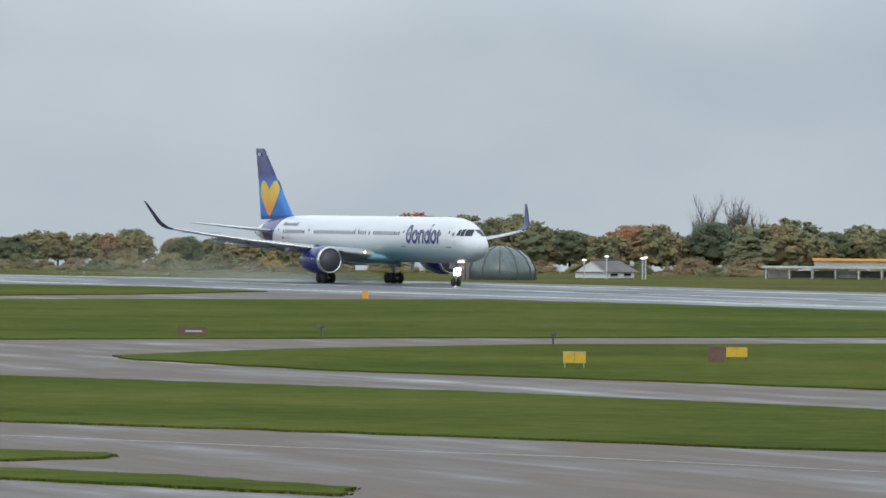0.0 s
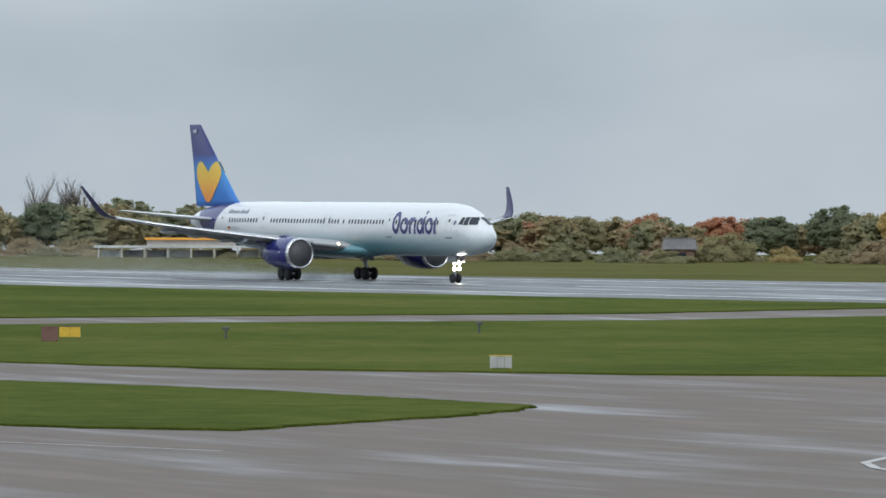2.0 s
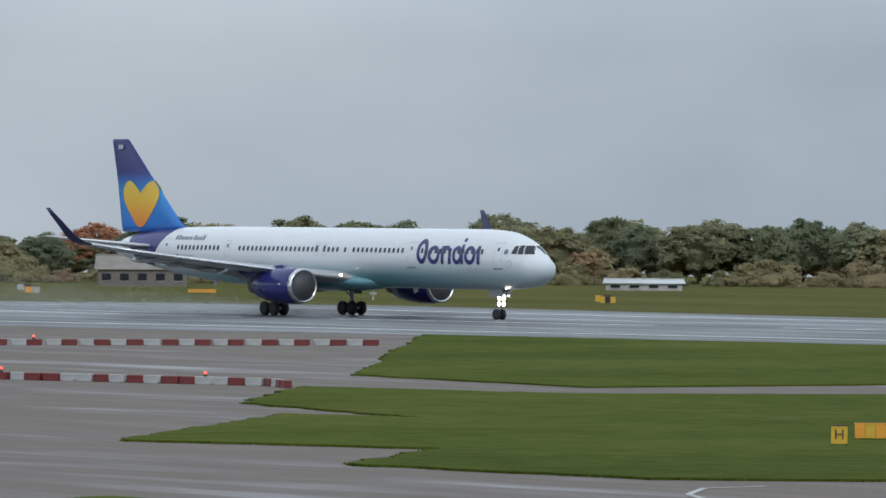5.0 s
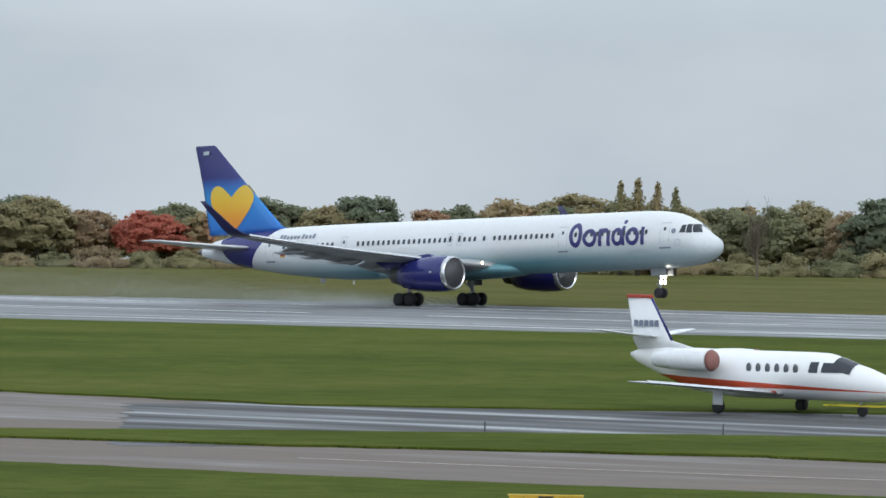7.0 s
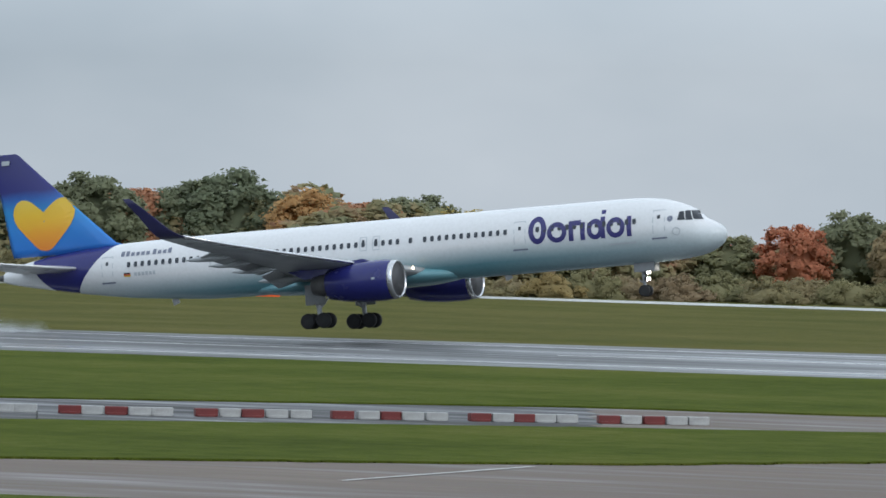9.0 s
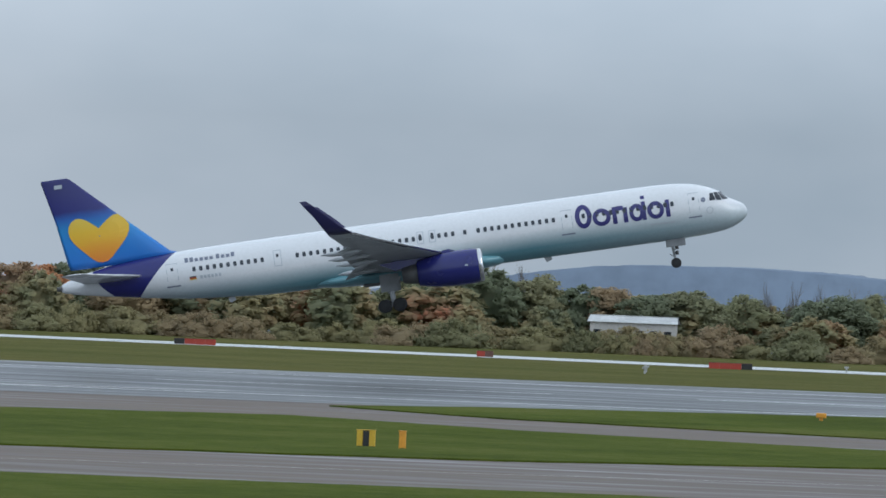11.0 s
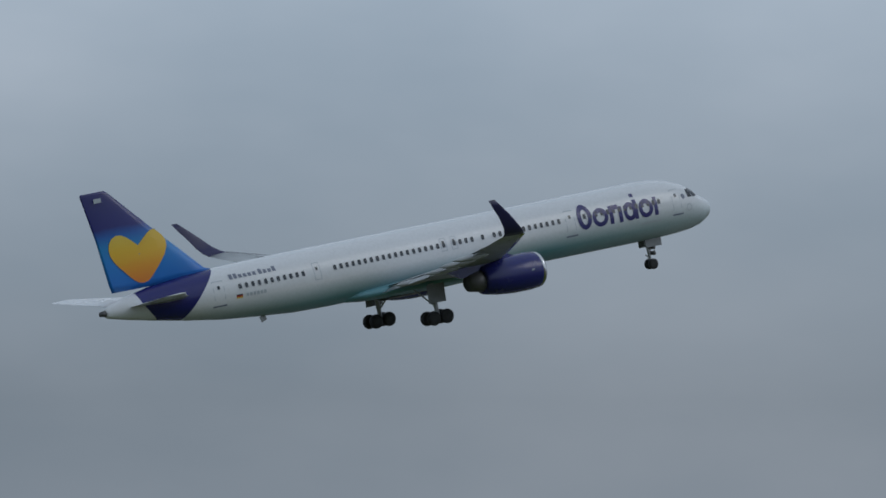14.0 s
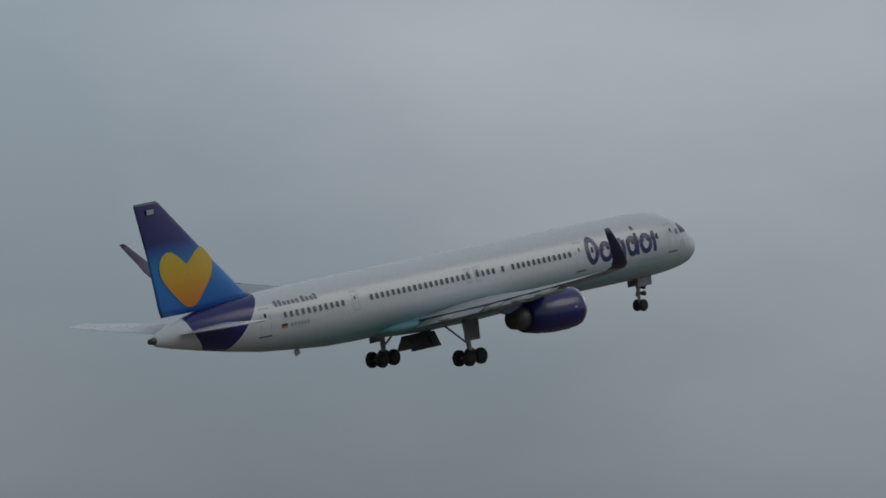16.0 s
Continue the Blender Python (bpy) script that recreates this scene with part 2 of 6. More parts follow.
# leaf, bush and dark-leaf tones are lifted: distance haze is painted in
M_LEAF = leaf_mat("autumn_leaf", [(0.0, (0.214, 0.246, 0.162)), (0.30, (0.269, 0.284, 0.174)), (0.52, (0.366, 0.330, 0.185)), (0.70, (0.435, 0.347, 0.196)), (0.82, (0.414, 0.302, 0.196)), (0.90, (0.538, 0.271, 0.157)), (0.95, (0.580, 0.189, 0.134)), (1.0, (0.607, 0.485, 0.190))])
M_BUSH = leaf_mat("hedge_leaf", [(0.0, (0.254, 0.257, 0.143)), (0.4, (0.348, 0.315, 0.166)), (0.75, (0.392, 0.319, 0.185)), (0.92, (0.370, 0.279, 0.174)), (1.0, (0.566, 0.456, 0.157))])
M_DARKLEAF = leaf_mat("dark_leaf", [(0.0, (0.204, 0.237, 0.151)), (1.0, (0.326, 0.320, 0.179))])
M_TWIG = leaf_mat("bare_twig", [(0.0, (0.20, 0.172, 0.142)), (1.0, (0.25, 0.215, 0.165))], 0.9)


# ---- mesh helpers ----
def mesh_of(name, bm, material, smooth=True):
    me = bpy.data.meshes.new(name)
    bm.normal_update()
    bm.to_mesh(me)
    bm.free()
    for mt in (material if isinstance(material, (list, tuple)) else [material]):
        me.materials.append(mt)
    if smooth:
        for p in me.polygons:
            p.use_smooth = True
    return me


def part(name, bm, material, parent=None, label="", smooth=False, m=None):
    ob = new(name, bm if isinstance(bm, bpy.types.Mesh) else mesh_of(name, bm, material, smooth))
    if parent is not None:
        ob.parent = parent
    if m is not None:
        ob.matrix_basis = m
    if label:
        tagged(ob, label)
    return ob


def box(sx, sy, sz, at=(0, 0, 0), bevel=0.0, rot=None, bm=None):
    bm = bm or bmesh.new()
    r = bmesh.ops.create_cube(bm, size=1)
    vs = r["verts"]
    mt = Matrix.Translation(at) @ (rot or Matrix()) @ Matrix.Diagonal((sx, sy, sz, 1))
    bmesh.ops.transform(bm, matrix=mt, verts=vs)
    if bevel:
        es = {e for v in vs for e in v.link_edges}
        bmesh.ops.bevel(bm, geom=list(es), offset=bevel, segments=2, affect="EDGES", profile=0.7)
    return bm


def tube(p, q, r0, r1, n=10, bm=None):
    bm = bm or bmesh.new()
    p, q = Vector(p), Vector(q)
    d = q - p
    mt = Matrix.Translation((p + q) / 2) @ d.to_track_quat("Z", "Y").to_matrix().to_4x4()
    bmesh.ops.create_cone(bm, cap_ends=True, segments=n, radius1=r0, radius2=r1, depth=d.length, matrix=mt)
    return bm


def loft(rings, close=True, caps=True, bm=None):
    """A skin over rings of equal length."""
    bm = bm or bmesh.new()
    vr = [[bm.verts.new(p) for p in ring] for ring in rings]
    n = len(vr[0])
    for a, b in zip(vr, vr[1:]):
        for i in range(n if close else n - 1):
            j = (i + 1) % n
            bm.faces.new((a[i], a[j], b[j], b[i]))
    if caps:
        bm.faces.new(vr[0][::-1])
        bm.faces.new(vr[-1])
    bmesh.ops.recalc_face_normals(bm, faces=bm.faces[:])
    return bm


def lathe(profile, n=28, axis="X", centre=(0, 0, 0), bm=None):
    """Profile of (along, radius) turned round an axis."""
    rings = []
    for a, r in profile:
        ring = []
        for i in range(n):
            c, s = math.cos(2 * math.pi * i / n) * r, math.sin(2 * math.pi * i / n) * r
            v = (a, c, s) if axis == "X" else (c, a, s) if axis == "Y" else (c, s, a)
            ring.append(Vector(v) + Vector(centre))
        rings.append(ring)
    return loft(rings, bm=bm)


def interp(table, x):
    """Smooth value of a table of (x, values...) rows."""
    for i in range(len(table) - 1):
        a, b = table[i], table[i + 1]
        if x <= b[0] or i == len(table) - 2:
            u = min(max((x - a[0]) / (b[0] - a[0]), 0), 1)
            return [p + (q - p) * u for p, q in zip(a[1:], b[1:])]


def ragged(outline, rag, seed, step):
    """Points along an outline, worn by rag metres."""
    rng = random.Random(seed)
    pts = []
    for a, b in zip(outline, outline[1:] + outline[:1]):
        a, b = Vector(a), Vector(b)
        n = max(1, min(80, int((b - a).length / step)))
        for i in range(n):
            p = a.lerp(b, i / n)
            k = rag if i else rag * 0.4
            pts.append(Vector((p.x + rng.uniform(-k, k), p.y + rng.uniform(-k, k))))
    return pts


def slab(outline, z0, z1, rag=0.0, seed=1, step=3.0):
    """A flat piece of ground with a given outline, its edge ragged by rag metres."""
    pts = ragged(outline, rag, seed, step)
    bm = bmesh.new()
    top = [bm.verts.new((p.x, p.y, z1)) for p in pts]
    low = [bm.verts.new((p.x, p.y, z0)) for p in pts]
    f = bm.faces.new(top)
    for i in range(len(pts)):
        j = (i + 1) % len(pts)
        bm.faces.new((low[i], low[j], top[j], top[i]))
    bmesh.ops.triangulate(bm, faces=[f], ngon_method="EAR_CLIP")
    bmesh.ops.recalc_face_normals(bm, faces=bm.faces[:])
    return bm


# ---- the ground ----
bm = bmesh.new()
rings = []
for r, z in ((900, 0.0), (1100, -3.0), (1500, -14.0), (2400, -40.0), (4600, -105.0)):
    rings.append([bm.verts.new((60 + r * math.sin(i * math.pi / 48), -60 + r * math.cos(i * math.pi / 48), z)) for i in range(96)])
bm.faces.new(rings[0][::-1])
for a, c in zip(rings, rings[1:]):
    for i in range(96):
        bm.faces.new((a[i], c[i], c[(i + 1) % 96], a[(i + 1) % 96]))
bmesh.ops.recalc_face_normals(bm, faces=bm.faces[:])
tagged(part("ground", bm, M_FARGRASS), "rough autumn grass reaching out to the treeline", "grass field", kind="structure")

FAR_EDGE = [(-1600, 30), (-900, 185), (-710, 225), (-660, 258), (-560, 277), (-490, 302), (-432, 340), (-365, 338), (-314, 355), (-231, 362), (-150, 366), (-90, 385), (-3, 455), (72, 473), (164, 469), (320, 482), (900, 560)]
NEAR_EDGE = [(-1600, -10), (-900, 140), (-700, 190), (-541, 217), (-491, 224), (-430, 238), (-328, 261), (-291, 267), (-236, 274), (-174, 288), (-110, 295), (-50, 305), (43, 318), (111, 354), (170, 360), (320, 385), (900, 470)]


def value_on(line, x):
    return interp(line, x)[0]


def paving(low, high, z, step=8.0):
    """A strip of paving between two edges given as functions of x."""
    bm = bmesh.new()
    xs = [-1600 + i * step for i in range(int(2500 / step) + 1)]
    rows = [[bm.verts.new((x, y, z)) for x in xs for y in [f(x)]] for f in (low, high)]
    for i in range(len(xs) - 1):
        bm.faces.new((rows[0][i], rows[0][i + 1], rows[1][i + 1], rows[1][i]))
    return bm


tagged(part("taxiway", paving(lambda x: -400.0, lambda x: value_on(NEAR_EDGE, x) + 6, 0.012), M_APRON), "damp grey-brown asphalt taxiways and apron", "taxiway", kind="structure")
tagged(part("runway", paving(lambda x: value_on(NEAR_EDGE, x), lambda x: value_on(FAR_EDGE, x), 0.03), M_RUNWAY), "wide wet dark asphalt runway", "runway", kind="structure")

VERGES = {
    "a": [(-530, 120), (-540, 169), (-542, 213), (-520, 219), (-491, 224.5), (-455, 233), (-425, 242), (-412, 246), (-405, 232), (-395, 210), (-396, 180), (-394, 152), (-390, 123), (-385, 100)],
    "z": [(-700, 165), (-613, 209), (-589, 210), (-570, 192), (-562, 177), (-590, 130)],
    "b": [(-349, 116), (-364, 131), (-375, 151), (-376, 172), (-373, 200), (-382, 226), (-391, 252), (-391, 256), (-383, 251), (-306, 192), (-273, 160), (-262, 154), (-268, 145), (-284, 131), (-301, 125), (-319, 117.5), (-341, 114.5)],
    "c": [(-335, 83), (-310, 98), (-284, 110), (-255, 118), (-233, 119.5), (-229.7, 117.5), (-224, 112), (-214, 98.7), (-217.6, 95.7), (-230, 89.5), (-249, 78), (-275, 64)],
    "d": [(-224, 58), (-220, 69.2), (-216.6, 71.8), (-213, 70.5), (-211.6, 66.6), (-214, 57)],
    "e": [(-207, 54), (-205, 64.5), (-199, 68), (-189.4, 70.3), (-185.2, 68.2), (-198.2, 62.4), (-200, 53)],
    "f": [(-327, 261), (-291, 266.6), (-250, 271), (-220, 277), (-174, 287.5), (-110, 294.6), (-50, 304), (0, 300), (25, 262), (8, 240), (-48, 222), (-66, 203), (-82, 188), (-95, 168), (-119, 149), (-150, 152), (-190, 185), (-219, 207), (-221, 188), (-244, 192)],
    "g": [(-227, 176), (-212, 180), (-203, 195), (-185, 180), (-140, 145), (-127, 131), (-136, 121), (-150, 120), (-160, 131.5), (-172, 126.8), (-188, 144), (-194, 150.5), (-187, 152), (-207, 158)],
    "h": [(-132, 95.5), (-133, 98.8), (-125, 99.5), (-110, 98.5), (-85, 95.5), (-70, 96.2), (-43, 101.5), (-28, 104.2), (0, 110), (40, 132), (52, 138.9), (75, 143.2), (95, 140), (100, 112), (40, 80), (-30, 60), (-90, 60), (-116.6, 79), (-124, 87.3)],
    "k": [(-112, 108), (-98, 125.5), (-76, 148), (-55, 168), (-34, 192), (-18, 206), (-4, 186), (-16, 152), (-33, 132), (-46, 124.8), (-58, 121), (-74, 122), (-88, 115)],
    "w": [(8, 232), (30.6, 262), (45, 273), (60, 257), (84, 243.5), (109, 242), (170, 250), (400, 300), (400, 262), (130, 222), (84, 207.5), (66, 190), (44.5, 181.3), (24, 174)],
    "x": [(43, 308.4), (51, 325), (77, 351), (111, 353.2), (170, 359), (400, 396), (400, 330), (148, 272), (108, 264), (81, 277), (56, 290)],
}
verts, faces = [], []
rng = random.Random(9)
for i, (key, outline) in enumerate(VERGES.items()):
    near = key in "cdeghk"
    tagged(part("grass_verge", slab(outline, 0.0, 0.10, 0.30 if near else 0.35, i + 5, 1.0 if near else 2.0), M_GRASS), "close-mown wet green grass between the taxiways", "grass", group="grass verges", kind="structure")
    if near:
        pts = ragged(outline, 0.30, i + 5, 1.0)
        for a, b in zip(pts, pts[1:] + pts[:1]):
            for _ in range(int((b - a).length * 16) + 1):
                p = a.lerp(b, rng.random()) + Vector((rng.gauss(0, 0.10), rng.gauss(0, 0.10)))
                h, w, t = rng.uniform(0.01, 0.06), rng.uniform(0.03, 0.09), rng.uniform(0, 6.28)
                k = len(verts)
                verts += [(p.x - w * math.cos(t), p.y - w * math.sin(t), 0.02), (p.x + w * math.cos(t), p.y + w * math.sin(t), 0.02), (p.x + rng.gauss(0, 0.05), p.y + rng.gauss(0, 0.05), 0.06 + h)]
                faces.append((k, k + 1, k + 2))
me = bpy.data.meshes.new("grass_fringe")
me.from_pydata(verts, [], faces)
me.materials.append(M_GRASS)
tagged(new("grass_fringe", me), "ragged uncut grass along the edges of the paving", "grass", kind="stuff")


def strip(line, width, z, dash=0.0, gap=0.0):
    """A painted line along a polyline, whole or dashed."""
    bm = bmesh.new()
    for a, b in zip(line, line[1:]):
        a, b = Vector(a), Vector(b)
        d = (b - a).normalized()
        n = Vector((-d.y, d.x)) * width / 2
        L, s = (b - a).length, 0.0
        while s < L:
            e = min(s + dash, L) if dash else L
            p, q = a + d * s, a + d * e
            bm.faces.new([bm.verts.new((v.x, v.y, z)) for v in (p - n, q - n, q + n, p + n)])
            s = e + gap if dash else L
    return bm


def between(u):
    return [(x, value_on(NEAR_EDGE, x) * (1 - u) + value_on(FAR_EDGE, x) * u) for x in range(-900, 500, 40)]


for u, w, dash, gap in ((0.16, 1.0, 0, 0), (0.84, 1.0, 0, 0), (0.5, 0.9, 30, 20)):
    tagged(part("runway_marking", strip(between(u), w, 0.036, dash, gap), M_LINE), "worn white painted runway line", "marking", kind="structure")


# ---- the airliner: x forward from the main wheels, y to its left, z up from the tarmac ----
def aircraft_skin(name, white, belly, navy):
    """White above, pale teal under the belly, a navy sweep under the fin."""
    m, nt, b = node_mat(name)
    co = nt.nodes.new("ShaderNodeTexCoord")
    sp = nt.nodes.new("ShaderNodeSeparateXYZ")
    nt.links.new(co.outputs["Object"], sp.inputs[0])
    x, y, z = sp.outputs
    n1, n2 = noise_tex(nt, 0.35, 4, 0.6, (0.4, 1, 1)), noise_tex(nt, 5, 3)
    edge = maths(nt, "MULTIPLY_ADD", x, 0.010, 4.15)
    t = maths(nt, "MULTIPLY_ADD", maths(nt, "SUBTRACT", edge, z), 0.75, maths(nt, "MULTIPLY_ADD", n1.outputs["Fac"], 0.2, -0.02), True)
    fade = maths(nt, "MULTIPLY_ADD", maths(nt, "ABSOLUTE", maths(nt, "SUBTRACT", x, 3.0)), -0.035, 1.3, True)
    col = mix_rgb(nt, maths(nt, "MULTIPLY", t, fade), white, belly)
    front = maths(nt, "MULTIPLY_ADD", maths(nt, "POWER", maths(nt, "MAXIMUM", maths(nt, "SUBTRACT", 6.55, z), 0.0), 0.8), -1.3, -16.1)
    in_f = maths(nt, "LESS_THAN", x, front)
    back = maths(nt, "MULTIPLY_ADD", maths(nt, "POWER", maths(nt, "MAXIMUM", maths(nt, "SUBTRACT", 5.8, z), 0.0), 1.7), 0.42, -22.8)
    in_b = maths(nt, "GREATER_THAN", x, back)
    col = mix_rgb(nt, maths(nt, "MULTIPLY", in_f, in_b), col, navy)
    dirt = ramp(nt, [(0.25, (0.86, 0.86, 0.85)), (0.6, (1, 1, 1))])
    nt.links.new(n2.outputs["Fac"], dirt.inputs[0])
    nt.links.new(mix_rgb(nt, 0.5, col, dirt.outputs[0], "MULTIPLY"), b.inputs["Base Color"])
    b.inputs["Roughness"].default_value = 0.24
    return m


def by_height(name, stops, z0, z1, rough=0.28, tilt=0.0):
    """Colours that blend with the height on the thing, as airbrushed paint."""
    m, nt, b = node_mat(name)
    co = nt.nodes.new("ShaderNodeTexCoord")
    sp = nt.nodes.new("ShaderNodeSeparateXYZ")
    nt.links.new(co.outputs["Object"], sp.inputs[0])
    h = maths(nt, "MULTIPLY_ADD", sp.outputs["X"], tilt, sp.outputs["Z"])
    n = noise_tex(nt, 0.8, 3)
    f = maths(nt, "MULTIPLY_ADD", n.outputs["Fac"], 0.06, maths(nt, "MULTIPLY", maths(nt, "SUBTRACT", h, z0 + 0.03), 1 / (z1 - z0)))
    r = ramp(nt, stops)
    nt.links.new(f, r.inputs[0])
    nt.links.new(r.outputs[0], b.inputs["Base Color"])
    b.inputs["Roughness"].default_value = rough
    return m


M_SKIN = aircraft_skin("airliner_skin", (0.68, 0.69, 0.70), (0.13, 0.29, 0.33), (0.017, 0.019, 0.14))
M_FIN = by_height("fin_paint", [(0.0, (0.022, 0.14, 0.48)), (0.30, (0.025, 0.20, 0.55)), (0.46, (0.022, 0.22, 0.50)), (0.57, (0.020, 0.11, 0.38)), (0.66, (0.018, 0.020, 0.15)), (1.0, (0.017, 0.018, 0.12))], 6.2, 13.35)
M_HEART = by_height("heart_paint", [(0.0, (0.62, 0.17, 0.02)), (0.35, (0.70, 0.30, 0.02)), (0.62, (0.72, 0.42, 0.03)), (1.0, (0.66, 0.44, 0.04))], 6.5, 10.1, 0.3)

M_LOBE = by_height("heart_fold_paint", [(0.0, (0.70, 0.34, 0.02)), (0.5, (0.72, 0.44, 0.03)), (1.0, (0.70, 0.50, 0.07))], 7.9, 10.1, 0.3)
M_WINGLET = paint("winglet_navy", (0.016, 0.015, 0.075), 0.42, 0, 0.08, 0.6)
M_DUCT = paint("duct_grey", (0.07, 0.07, 0.075), 0.6, 0.0, 0.1, 1.5)
M_BLADE = paint("fan_blade_metal", (0.055, 0.055, 0.06), 0.5, 0.2, 0.1, 1.5)
M_GEARDOOR = paint("gear_door_grey", (0.22, 0.23, 0.24), 0.45, 0, 0.12, 1.5)
NOSE_X = 28.35
HULL = [(0, 3.80, 3.70, 0.05), (0.08, 4.12, 3.38, 0.36), (0.3, 4.36, 3.10, 0.64), (0.8, 4.64, 2.80, 0.98), (1.35, 4.92, 2.58, 1.24), (1.9, 5.46, 2.45, 1.42), (2.6, 5.86, 2.36, 1.56), (3.3, 6.14, 2.30, 1.67), (4.2, 6.40, 2.25, 1.78),
        (5.4, 6.55, 2.22, 1.85), (7.0, 6.62, 2.20, 1.92), (35, 6.62, 2.20, 1.92), (38, 6.62, 2.26, 1.90), (41, 6.60, 2.50, 1.83), (44, 6.54, 2.78, 1.66), (47, 6.42, 3.22, 1.36), (50, 6.10, 3.74, 0.94), (52.2, 5.68, 4.16, 0.55), (53.5, 5.24, 4.46, 0.28), (53.7, 5.10, 4.58, 0.2)]


def hull_at(x):
    top, low, hw = interp(HULL, NOSE_X - x)
    return (top + low) / 2, (top - low) / 2, hw


def skin_y(x, z, side=-1, out=0.012):
    c, hh, hw = hull_at(x)
    k = min(max((z - c) / hh, -0.999), 0.999)
    return side * (hw * math.sqrt(1 - k * k) + out)


def skin_patch(loops, side=-1, out=0.012):
    """A thin decal whose rows of (x, z) follow the hull."""
    bm = bmesh.new()
    grid = [[bm.verts.new((x, skin_y(x, z, side, out), z)) for x, z in row] for row in loops]
    for a, b in zip(grid, grid[1:]):
        for i in range(len(a) - 1):
            bm.faces.new((a[i], a[i + 1], b[i + 1], b[i]))
    return bm


def patch_rect(x0, x1, z0, z1, n=3, lean=0.0):
    return [[(x0 + (x1 - x0) * i / n + lean * (z0 + (z1 - z0) * j / n - z0), z0 + (z1 - z0) * j / n) for i in range(n + 1)] for j in range(n + 1)]


def patch_ring(x0, x1, z0, z1, w, n=22):
    cx, cz, rx, rz = (x0 + x1) / 2, (z0 + z1) / 2, (x1 - x0) / 2, (z1 - z0) / 2
    return [[(cx + (rx - k * w) * math.cos(2 * math.pi * i / n), cz + (rz - k * w) * math.sin(2 * math.pi * i / n)) for i in range(n + 1)] for k in (0, 1)]


def foil(le, chord, thick, n=9, up=Vector((0, 0, 1)), camber=0.0):
    """Wing section: leading edge, chord towards the tail, thickness along up."""
    pts = []
    for i in range(n + 1):
        u = 0.5 - 0.5 * math.cos(math.pi * i / n)
        t = 5 * thick * (0.2969 * math.sqrt(u) - 0.126 * u - 0.3516 * u * u + 0.2843 * u ** 3 - 0.1015 * u ** 4)
        pts.append((u, t + camber * 4 * u * (1 - u)))
    low = [(u, -t * 0.7 + camber * 6 * u * (1 - u)) for u, t in pts[-2:0:-1]]
    return [Vector(le) + Vector((-u * chord, 0, 0)) + up * (t * chord) for u, t in pts + low]


def wheel(radius, width, parent, name="wheel", m=None, hub=0.5):
    w = part(name, lathe([(-width / 2, radius * 0.55), (-width / 2, radius * 0.86), (-width * 0.36, radius * 0.97), (-width * 0.12, radius), (width * 0.12, radius), (width * 0.36, radius * 0.97), (width / 2, radius * 0.86), (width / 2, radius * 0.55)], 20, "Y"), M_TYRE, parent, "", True, m)
    part("rim", lathe([(-width * 0.46, radius * hub), (-width * 0.40, radius * hub * 0.35), (width * 0.40, radius * hub * 0.35), (width * 0.46, radius * hub)], 14, "Y"), M_METAL, w, "bare metal wheel rim", True)
    return w


